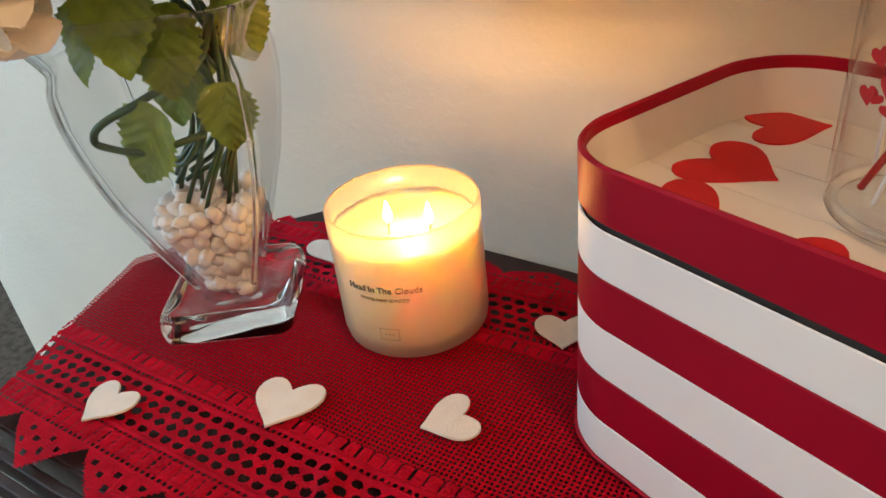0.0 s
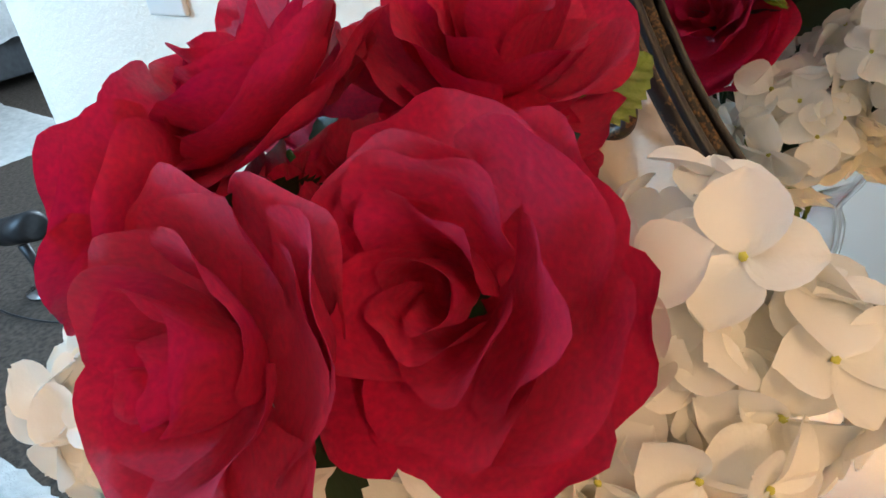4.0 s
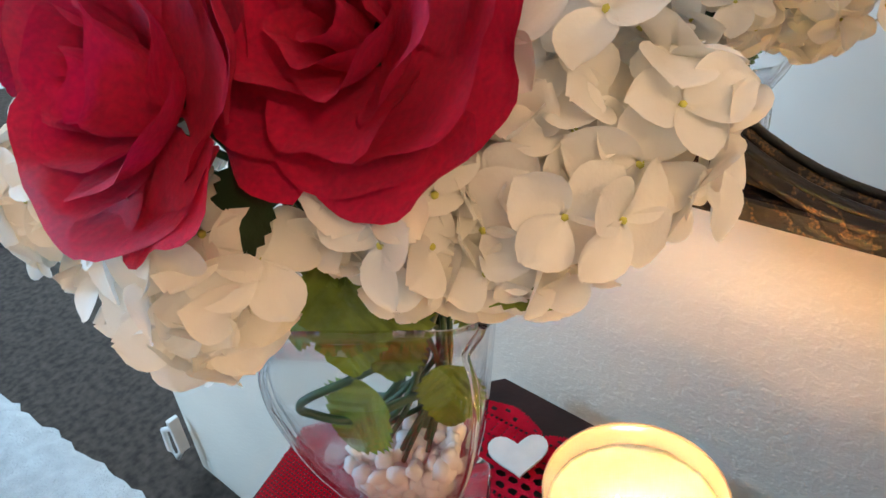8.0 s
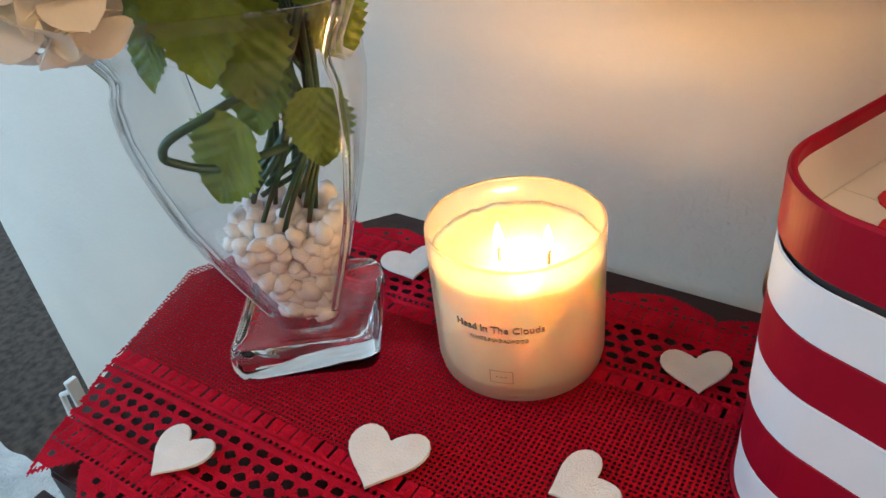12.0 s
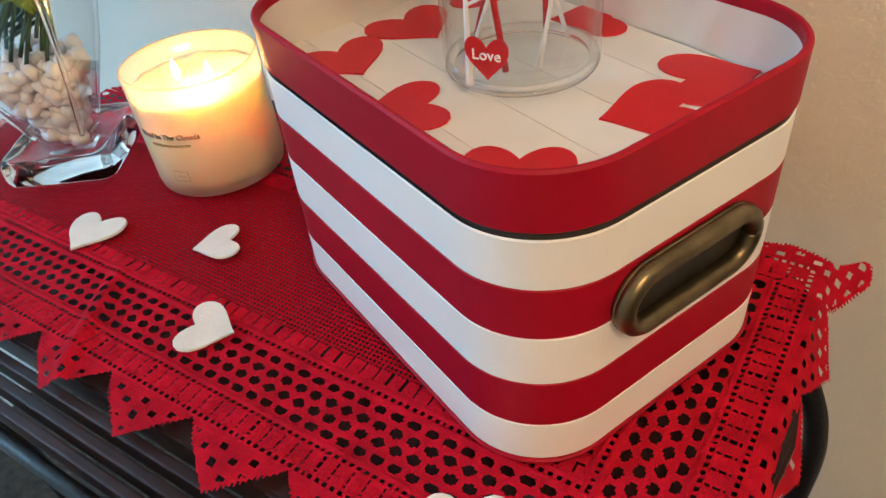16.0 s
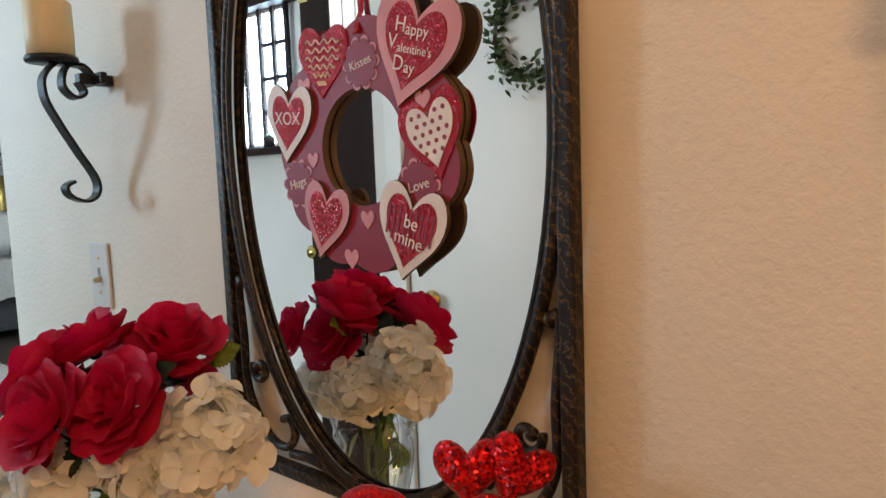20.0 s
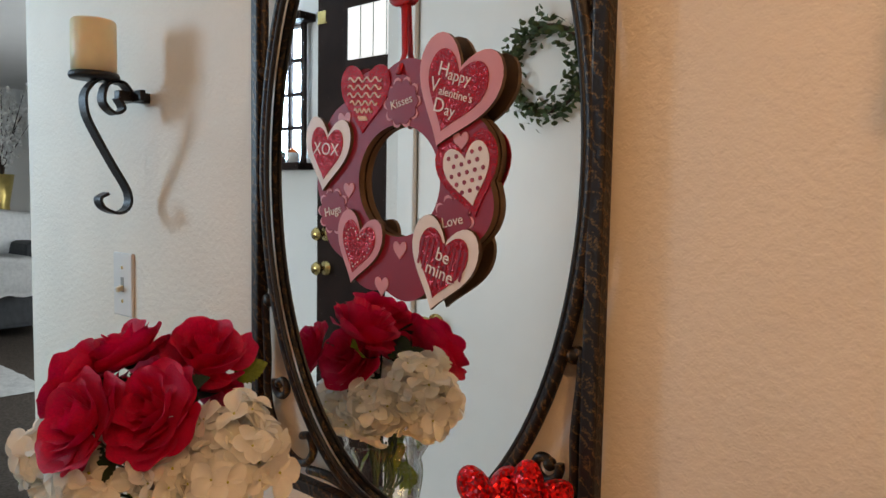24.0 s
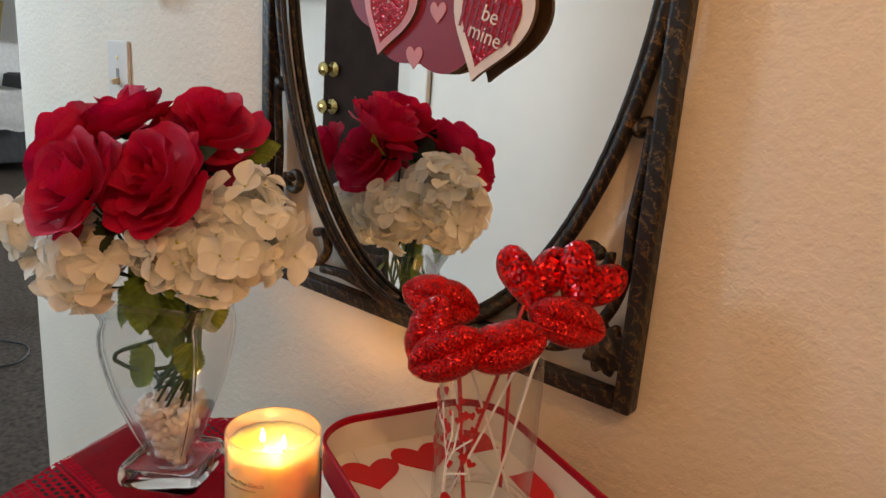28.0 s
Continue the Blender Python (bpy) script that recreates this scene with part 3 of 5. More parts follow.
for i in range(15):
    v = i / 14
    x, z = (-0.3 + 0.80 * v / 0.45, 0.47) if v < 0.45 else (0.5 + 0.02 * math.sin(9 * v), 0.47 - (v - 0.45) * 0.62)
    rows.append([bm.verts.new((x + 0.012 * math.sin(7 * k + i), -0.2 + 0.05 * k + 0.01 * math.sin(i), z + 0.012 * math.sin(5 * k) + rr.uniform(-0.004, 0.004))) for k in range(9)])
for a, b in zip(rows, rows[1:]):
    for k in range(8):
        bm.faces.new((a[k], a[k + 1], b[k + 1], b[k]))
bmesh.ops.solidify(bm, geom=bm.faces, thickness=0.015)
tagged(part("throw_blanket", bm, WHITE_FABRIC, None, "", True, pose(-6.30, 1.66, 0.27)), "white fringed throw hanging over the sofa's edge", "blanket")
g = thing("gold_floor_vase", "tall gold vase with white blossom branches", "vase", at=(-6.95, 1.97, 0))
g.scale = (1.25, 1.25, 1.5)
part("vessel", lathe([(0, 0), (0.09, 0), (0.1, 0.05), (0.075, 0.5), (0.07, 0.8), (0.11, 1.0), (0.105, 1.0), (0.06, 0.8), (0.06, 0.1), (0, 0.1)], 28), GOLD, g, "", True)
rng = random.Random(11)
blossoms = bmesh.new()
for k in range(16):
    a, sp = rng.uniform(0, 2 * math.pi), rng.uniform(0.05, 0.36)
    top = rng.uniform(1.35, 1.60)
    line = smooth_line([(0, 0, 0.3), (0.03 * math.cos(a), 0.03 * math.sin(a), 1.0), (sp * 0.5 * math.cos(a + 0.2), sp * 0.5 * math.sin(a + 0.2), 1.0 + (top - 1.0) * 0.5), (sp * math.cos(a), sp * math.sin(a), top)], 6)
    part("branch", tube(line, [0.006 - 0.004 * i / len(line) for i in range(len(line))], 5), TWIG, g, "thin brown branch", True)
    for q in line[8:]:
        for _ in range(5):
            c = q + Vector((rng.gauss(0, 0.03), rng.gauss(0, 0.03), rng.gauss(0, 0.03)))
            bmesh.ops.create_icosphere(blossoms, subdivisions=1, radius=rng.uniform(0.008, 0.017), matrix=Matrix.Translation(c))
tagged(part("blossoms", blossoms, BLOSSOM, g, "small white blossoms"), kind="stuff")


def shaggy(x0, x1, y0, y1, seed, slant=0.0):
    bm = bmesh.new()
    r = random.Random(seed)
    nx, ny = int((x1 - x0) / 0.03), int((y1 - y0) / 0.03)
    vs = [[bm.verts.new((x0 + (x1 - x0) * i / nx + r.uniform(-0.008, 0.008), y0 + (y1 - y0) * j / ny + r.uniform(-0.008, 0.008) + slant * (x1 - x0) * i / nx, 0.003 if i in (0, nx) or j in (0, ny) else r.uniform(0.014, 0.03))) for i in range(nx + 1)] for j in range(ny + 1)]
    for j in range(ny):
        for i in range(nx):
            bm.faces.new((vs[j][i], vs[j][i + 1], vs[j + 1][i + 1], vs[j + 1][i]))
    return bm


tagged(part("shag_rug", shaggy(-5.6, -3.95, -0.6, 1.3, 3), RUG, None, "", True), "white shaggy rug on brown carpet", "rug")
tagged(part("entry_rug", shaggy(-2.2, -0.30, -1.4, -0.285, 5, 0.10), RUG, None, "", True), "cream woven rug by the entry", "rug")
u = thing("floor_spotlight", "small black spotlight on a round chrome foot", "lamp", at=(-2.14, 0.26, 0))
part("foot", lathe([(0, 0), (0.075, 0), (0.075, 0.012), (0.02, 0.022), (0, 0.022)], 28), mat("dark_chrome", (0.25, 0.26, 0.28), 0.2, 1.0), u, "chrome foot", True)
part("stem", tube([(0, 0, 0.02), (0, 0, 0.12), (-0.01, -0.01, 0.2)], [0.03, 0.016, 0.02], 12), IRON, u, "", True)
part("head", tube([(-0.09, -0.03, 0.24), (-0.085, -0.028, 0.24), (0.08, 0.03, 0.28), (0.085, 0.03, 0.28)], [0.02, 0.052, 0.056, 0.04], 20), IRON, u, "", True)
cord = [(-2.1, 0.3, 0.006), (-1.9, 0.42, 0.006), (-1.75, 0.33, 0.006), (-1.82, 0.2, 0.006), (-2.1, 0.1, 0.006), (-2.6, 0.05, 0.006)]
tagged(part("power_cord", tube(smooth_line(cord, 8), 0.004, 6), IRON, None, "", True), "thin black cord lying on the carpet", "cord")
n = thing("baby_gate_bracket", "small white plastic bracket low on the wall's end", "bracket", at=(-0.505, -0.025, 0.085))
part("plate", block(-0.012, 0.0, -0.012, 0.012, 0.0, 0.09, 0.003), PLASTIC, n)
part("loop", tube([(-0.012, 0, 0.06), (-0.05, -0.01, 0.04), (-0.055, -0.012, -0.02), (-0.03, -0.01, -0.03), (-0.012, 0, 0.0)], 0.006, 8), PLASTIC, n, "", True)

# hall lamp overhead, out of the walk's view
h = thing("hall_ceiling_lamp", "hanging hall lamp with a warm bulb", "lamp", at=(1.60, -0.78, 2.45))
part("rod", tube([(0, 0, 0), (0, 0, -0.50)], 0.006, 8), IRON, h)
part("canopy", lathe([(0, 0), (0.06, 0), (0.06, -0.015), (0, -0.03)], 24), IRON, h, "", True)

# ---- light switch and sconces ----
s = thing("light_switch", "white toggle switch on a plain plate", "switch", at=(-0.080, 0, 1.182))
part("plate", block(-0.035, 0.035, -0.006, 0.0, -0.057, 0.057, 0.0035, 3), PLASTIC, s)
part("slot", block(-0.0055, 0.0055, -0.0065, -0.0055, -0.013, 0.013), mat("switch_slot", (0.25, 0.24, 0.22), 0.6), s)
part("toggle", block(-0.004, 0.004, -0.019, -0.005, -0.008, 0.001, 0.0015), mat("ivory_toggle", (0.62, 0.55, 0.40), 0.35), s, "ivory toggle", m=pose(0, 0, 0, 18, 0, 0))
for z in (-0.03, 0.03):
    part("screw", lathe([(0, 0), (0.0032, 0), (0.0032, 0.001), (0, 0.0014)], 12), BRASS, s, "", False, pose(0, -0.006, z, 90, 0, 0))


def strap(keys, width=0.0225, thick=0.0045, steps=7):
    """A flat iron strap bent in the plane at right angles to the wall; keys are (y, z)."""
    line = smooth_line([(0, y, z) for y, z in keys], steps)
    bm = bmesh.new()
    rings = []
    for i, p in enumerate(line):
        d = (line[min(i + 1, len(line) - 1)] - line[max(i - 1, 0)]).normalized()
        nrm = Vector((0, -d.z, d.y)) * thick / 2
        rings.append([bm.verts.new(p + a * nrm + Vector((b * width / 2, 0, 0))) for a, b in ((1, -1), (1, 1), (-1, 1), (-1, -1))])
    for a, b in zip(rings, rings[1:]):
        for k in range(4):
            bm.faces.new((a[k], a[(k + 1) % 4], b[(k + 1) % 4], b[k]))
    bm.faces.new(rings[0][::-1])
    bm.faces.new(rings[-1])
    return bm


def sconce(x, z, label):
    s = thing("wall_sconce", label, "sconce", "wall sconces", (x, 0, z))
    part("wall_bracket", block(-0.009, 0.009, -0.05, 0.0, -0.008, 0.008, 0.002), IRON, s)
    part("wall_bar", block(-0.037, 0.037, -0.031, -0.022, -0.0085, 0.0085, 0.002), IRON, s)
    part("scroll", strap([(-0.05, -0.004), (-0.042, -0.020), (-0.056, -0.028), (-0.072, -0.012), (-0.066, 0.014), (-0.045, 0.020), (-0.030, 0.006), (-0.036, -0.002)][::-1]), IRON, s, "small inner curl")
    part("arm", strap([(-0.045, 0.019), (-0.075, 0.022), (-0.097, 0.0), (-0.098, -0.028), (-0.087, -0.055), (-0.060, -0.104), (-0.036, -0.146), (-0.036, -0.170), (-0.052, -0.180), (-0.074, -0.172), (-0.080, -0.158), (-0.068, -0.150)]), IRON, s)
    part("candle_plate", lathe([(0, 0.02), (0.034, 0.02), (0.036, 0.024), (0.034, 0.029), (0, 0.029)], 32, (0, -0.083)), IRON, s, "", True)
    part("pillar_candle", lathe([(0, 0.029), (0.0315, 0.029), (0.032, 0.06), (0.0315, 0.103), (0.029, 0.106), (0, 0.102)], 36, (0, -0.083)), PILLAR, s, "cream pillar candle", True)
    return s


tall = sconce(0.010, 1.503, "black iron scroll sconce with a cream pillar candle")
small = sconce(1.162, 1.440, "black iron scroll sconce with an unlit cream candle")
tall.scale = (1.06, 1.06, 1.06)
small.scale = (0.9, 0.9, 0.9)

# ---- the mirror ----
mi = thing("oval_wall_mirror", "oval mirror in a bronze-rubbed black iron scroll frame", "mirror", at=(0.6115, 0, 1.383))
HX, HZ, OA, OB = 0.2650, 0.421, 0.2465, 0.4080
for x0, x1, z0, z1 in ((-HX, -HX + 0.016, -HZ, HZ), (HX - 0.016, HX, -HZ, HZ), (-HX + 0.016, HX - 0.016, -HZ, -HZ + 0.016), (-HX + 0.016, HX - 0.016, HZ - 0.016, HZ)):
    part("frame_bar", block(x0, x1, -0.028, -0.010, z0, z1, 0.003), BRONZED, mi)
oval = [(0.0045 + OA * math.cos(k / 96 * 2 * math.pi), -0.022, OB * math.sin(k / 96 * 2 * math.pi)) for k in range(96)]
part("oval_rim", tube(oval, 0.0068, 10, True), BRONZED, mi, "", True)
oval2 = [(x * 0.970, -0.024, z * 0.982) for x, y, z in oval]
part("inner_bead", tube(oval2, 0.0032, 8, True), IRON, mi, "", True)
bm = prism([(x * 0.985, z * 0.990) for x, y, z in oval], 0.010, 0.0135)
part("mirror_glass", bm, MIRROR, mi, "clear mirror glass", m=WALLWARD.copy())
for sx in (-1, 1):
    for sz in (-1, 1):
        # a long rod that bends into a scroll, a hook beside the oval and a rosette in each corner
        if sz < 0:
            rod, kn, curl = [(0.230, 0.182), (0.243, 0.176), (0.245, 0.20), (0.240, 0.255), (0.240, 0.305), (0.226, 0.345), (0.192, 0.380), (0.160, 0.386), (0.142, 0.368), (0.148, 0.348), (0.165, 0.350)], (0.236, 0.180), [(x, z) for x, y, z in spiral(0.208, 0.292, 0.017, 0.006, -20, 330)]
        else:
            rod, kn = [(0.249, 0.122), (0.247, 0.20), (0.246, 0.260), (0.224, 0.284), (0.192, 0.276), (0.183, 0.254), (0.192, 0.236), (0.207, 0.229), (0.219, 0.243), (0.214, 0.258), (0.204, 0.262)], (0.249, 0.126)
            curl = [(0.240, 0.350), (0.215, 0.352), (0.195, 0.340), (0.190, 0.320), (0.200, 0.306), (0.214, 0.308), (0.213, 0.322), (0.204, 0.326)]
            curl = [(x - 0.026, z) for x, z in curl]
        part("scroll_rod", tube(smooth_line([(sx * x, -0.018, sz * z) for x, z in rod], 6), 0.0056, 8), BRONZED, mi, "", True)
        knob = bmesh.new()
        bmesh.ops.create_uvsphere(knob, u_segments=12, v_segments=8, radius=0.0085, matrix=Matrix.Translation((sx * kn[0], -0.018, sz * kn[1])))
        part("rod_knob", knob, BRONZED, mi, "", True)
        hook = [tuple(p) for p in smooth_line([(sx * x, -0.018, sz * z) for x, z in curl], 4)]
        part("hook", tube(hook, 0.0050, 8), BRONZED, mi, "", True)
        tip = bmesh.new()
        bmesh.ops.create_uvsphere(tip, u_segments=10, v_segments=7, radius=0.0070, matrix=Matrix.Translation(hook[-1]))
        part("hook_tip", tip, BRONZED, mi, "", True)
        low = [(0.150, 0.392), (0.11, 0.390), (0.07, 0.396), (0.03, 0.404)]
        part("corner_rod", tube(smooth_line([(sx * x, -0.018, sz * z) for x, z in low], 6), 0.0062, 8), BRONZED, mi, "", True)
        ros = bmesh.new()
        loops = [[(q * math.cos(k * math.pi / 40), -d, q * math.sin(k * math.pi / 40)) for k in range(80) for q in [r * (1 + a * math.cos(k * math.pi / 4))]] for r, d, a in ((0.021, -0.006, 0.12), (0.0225, 0.0, 0.14), (0.019, 0.006, 0.14), (0.0135, 0.0035, 0.10), (0.010, 0.008, 0.0), (0.004, 0.0105, 0.0))]
        loft(loops, True, ros)
        part("rosette", ros, BRONZED, mi, "flower rosette", True, pose(sx * 0.232, -0.02, sz * (0.371 if sz < 0 else 0.322)))

# ---- the console table and its cloth ----
t = thing("console_table", "dark mahogany slatted console table on black iron legs", "table")
outline = [(0.364, -0.03), (0.330, -0.075), (0.292, -0.13), (0.264, -0.175), (0.290, -0.25), (0.324, -0.335), (0.345, -0.348), (0.940, -0.348), (0.976, -0.325), (0.988, -0.2), (0.975, -0.09), (0.930, -0.052)]
part("tabletop", prism(outline, TABLE - 0.03, TABLE - 0.006, 0.002), BROWN_WOOD, t)
for k in range(3):
    y = -0.358 - 0.011 * k
    part("front_slat", block(0.345, 0.935, y - 0.0036, y + 0.0036, TABLE - 0.03 - 0.004 * k, TABLE - 0.012 - 0.004 * k, 0.0015), BROWN_WOOD, t)
part("front_rail", tube([(0.33, -0.392, TABLE - 0.03), (0.945, -0.392, TABLE - 0.03)], 0.005, 8), IRON, t, "", True)
for x, y in ((0.37, -0.06), (0.37, -0.34), (0.955, -0.06), (0.955, -0.34)):
    s = -1 if x < 0.6 else 1
    line = smooth_line([(x, y, TABLE - 0.03), (x + s * 0.014, y, TABLE - 0.050), (x + s * 0.030, y, TABLE - 0.105), (x + s * 0.046, y, TABLE - 0.150), (x + s * 0.052, y, TABLE - 0.215), (x + s * 0.044, y, 0.38), (x + s * 0.02, y, 0.2), (x + s * 0.05, y, 0.0)], 7)
    part("leg", tube(line, 0.0085, 10), IRON, t, "curved black iron leg", True)
for y in (-0.06, -0.34):
    part("stretcher", tube([(0.395, y, 0.2), (0.93, y, 0.2)], 0.006, 8), IRON, t, "", True)


def left_edge(y):
    keys = ((-0.40, 0.352), (-0.344, 0.334), (-0.287, 0.309), (-0.25, 0.297), (-0.176, 0.270), (-0.13, 0.298), (-0.075, 0.340), (-0.03, 0.372))
    for (a, p), (b, q) in zip(keys, keys[1:]):
        if a <= y <= b:
            return p + (q - p) * (y - a) / (b - a)
    return keys[0][1] if y < keys[0][0] else keys[-1][1]


def lace(s, x, least=0.0, most=0.031, bow=0.9):
    """True where thread fills the border; s runs inward from the hem, x along it."""
    tri = abs(((x - 0.606) / 0.0695 + 0.5) % 1 - 0.5) * 2
    if s < 0:
        deep = least + (most - least) * (1 - tri) ** bow + 0.0009 * math.sin(x * 2600)
        if -s > deep:
            return False
        a, b = (x % 0.0105) - 0.00525, ((s + 0.00525 * (int(x / 0.0105) % 2)) % 0.0105) - 0.00525
        return not (abs(a) < 0.0022 and abs(b) < 0.0020 and 0.004 < -s < deep - 0.004)
    if s < 0.0035:
        return not (0.0008 < s < 0.0028 and (x % 0.0046) < 0.0022)
    if s < 0.0155:
        return not ((x % 0.0092) < 0.0014 and 0.005 < s < 0.0145 and (s % 0.0042) < 0.0026)
    if s < 0.0215:
        return not (0.0165 < s < 0.0188 and (x % 0.0046) < 0.0022)
    if s < 0.0555:
        row = int((s - 0.0215) / 0.0085)
        a, b = ((x + 0.0054 * (row % 2)) % 0.0108) - 0.0054, ((s - 0.0215) % 0.0085) - 0.00425
        return (a / 0.0038) ** 2 + (b / 0.0027) ** 2 > 1
    if s < 0.0645:
        return not (0.0588 < s < 0.0610 and (x % 0.0046) < 0.0022)
    if s < 0.0745:
        return not ((x % 0.0092) < 0.0016 and 0.0655 < s < 0.0735)
    return True


def relief(s, x):
    """Height of the crochet: padded blocks in the bands, cords between them."""
    if 0.0040 < s < 0.0155 or 0.0650 < s < 0.0740:
        return 0.0012 * abs(math.sin(math.pi * x / 0.0092)) ** 0.6 * (0.75 + 0.25 * math.sin(s * 1800))
    if abs(s - 0.0160) < 0.0010 or abs(s - 0.0202) < 0.0012 or abs(s - 0.0572) < 0.0012 or abs(s - 0.0625) < 0.0012 or abs(s - 0.0016) < 0.0016:
        return 0.0010
    return 0.0


def hems(x, y):
    """How far a place of the cloth lies inside its front, back and right hems."""
    return y + 0.335, -0.0765 - y, 0.972 - x


def cloth_mesh():
    step = 0.00118
    x0, x1, y0, y1 = 0.262, 1.020, -0.372, -0.050
    nx, ny = int((x1 - x0) / step), int((y1 - y0) / step)
    verts, faces, kinds, index = [], [], [], {}

    def place(i, j):
        if (i, j) not in index:
            x, y = x0 + i * step, y0 + j * step
            z = TABLE + 0.0015 + 0.0009 * noise.noise(Vector((x * 18, y * 18, 0))) + 0.0004 * noise.noise(Vector((x * 120, y * 120, 3)))
            f_, k_, r_ = hems(x, y)
            z += relief(min(f_, k_), x) if min(f_, k_) <= r_ else relief(r_, y + 0.670)
            crease = (x - 0.585) + 0.55 * (y + 0.30)
            z += 0.0045 * math.exp(-(crease / 0.007) ** 2) * min(1, max(0, (-0.262 - y) / 0.03))
            fy = -0.347
            if y < fy:
                over = fy - y
                y, z = fy - over * 0.92, z - over * 0.30
            if x > 0.978:
                over = x - 0.978
                hang = max(0.0, min(1.0, (-0.03 - y) / 0.06))
                x = 0.978 + over * (1 - 0.45 * hang)
                z -= 0.85 * over * hang - 0.005 * math.sin(y * 70) * over / 0.04
            index[(i, j)] = len(verts)
            verts.append((x, y, z))
        return index[(i, j)]

    for j in range(ny):
        y = y0 + (j + 0.5) * step
        for i in range(nx):
            x = x0 + (i + 0.5) * step
            if x < left_edge(y):
                continue
            front, back, right = hems(x, y)
            if min(front, back) < 0.0745 or right < 0.0745:
                if min(front, back) <= right:
                    near, along = min(front, back), x
                else:
                    near, along = right, y + 0.670
                corner = front < 0.03 and right < 0.03 and math.hypot(min(0.0, front), min(0.0, right)) < 0.036
                hem = (0.016, 0.037, 0.8) if near == right else (0.002, 0.017, 0.5) if near == back else (0.0, 0.031, 0.9)
                if not (lace(near, along, *hem) or (corner and near < 0 and ((x + y) % 0.0125 > 0.003 or (x - y) % 0.0125 > 0.003))):
                    continue
                kinds.append(0)
            else:
                kinds.append(1)
            faces.append((place(i, j), place(i + 1, j), place(i + 1, j + 1), place(i, j + 1)))
    me = bpy.data.meshes.new("tablecloth")
    me.from_pydata(verts, [], faces)
    me.materials.append(CLOTH)
    me.materials.append(NET)
    me.polygons.foreach_set("material_index", kinds)
    me.polygons.foreach_set("use_smooth", [True] * len(faces))
    me.update()
    return me


tagged(part("tablecloth", cloth_mesh(), CLOTH, None), "red crochet lace runner with pointed edges on a dark table", "tablecloth")

felt = mesh_of("felt_heart", prism(heart2d(0.046, 0.039, 36), 0.0, 0.0018, 0.0005), FELT)
for x, y, turn, k in ((0.4125, -0.3080, -4, 0.86), (0.5175, -0.2575, 9, 1.02), (0.6150, -0.2250, -44, 0.84), (0.6425, -0.1240, 20, 0.86), (0.430, -0.102, 38, 0.98), (0.672, -0.2855, 106, 0.88), (0.874, -0.322, 25, 0.95)):
    ob = tagged(new("felt_heart", felt), "small white felt heart lying on red lace", "decoration", "felt hearts on the cloth")
    ob.matrix_world = pose(x, y, TABLE + 0.0045, 2, -2, turn) @ Matrix.Scale(k, 4)

# ---- candle in a frosted jar ----
CX, CY, CR = 0.5434, -0.1473, 0.0496
Z0 = TABLE + 0.004
c = thing("jar_candle", "lit two-wick cream candle in a frosted glass jar", "candle", at=(CX, CY, Z0))
part("jar", lathe([(0, 0), (CR - 0.006, 0), (CR - 0.0012, 0.003), (CR, 0.009), (CR, 0.0745)], 64), FROST, c, "frosted glass jar", True)
part("jar_rim", lathe([(CR, 0.0745), (CR, 0.0910), (CR - 0.0011, 0.0923), (CR - 0.0022, 0.0910), (CR - 0.0022, 0.0745)], 64), RIM_GLASS, c, "clear upper rim of the jar", True)
part("rim_lip", tube([((CR - 0.0011) * math.cos(k * math.pi / 32), (CR - 0.0011) * math.sin(k * math.pi / 32), 0.0916) for k in range(64)], 0.0011, 6, True), FROST, c, "", True)
bm = lathe([(0, 0.0055), (CR - 0.007, 0.0065), (CR - 0.0024, 0.011), (CR - 0.0024, 0.076), (CR - 0.004, 0.0745), (CR - 0.012, 0.0715), (CR - 0.022, 0.070), (0, 0.070)], 64)
for v in bm.verts:
    if v.co.z > 0.068:
        v.co.z += 0.0018 * noise.noise(v.co * 130)
part("wax", bm, WAX, c, "melting cream wax", True)
for x, y in ((-0.005, -0.010), (0.021, -0.002)):
    wick = part("wick", tube([(x, y, 0.069), (x, y, 0.077), (x + 0.001, y, 0.080)], 0.0011, 6), INK, c, "black burnt wick")
    part("flame", lathe([(0, 0.078), (0.0022, 0.081), (0.0029, 0.084), (0.0020, 0.089), (0.0008, 0.093), (0, 0.095)], 16, (x, y)), FLAME, c, "small yellow flame", True)
FRONT = math.atan2(-0.043, 0.012)


def round_label(words, size, z, material, name):
    """Letters bent round the jar, centred on its front."""
    ob = lettering(words, size, material, c, Matrix(), name)
    for v in ob.data.vertices:
        a = FRONT + v.co.x / CR
        r = CR + 0.0003 + v.co.z
        v.co = Vector((r * math.cos(a), r * math.sin(a), z + v.co.y))
    return ob


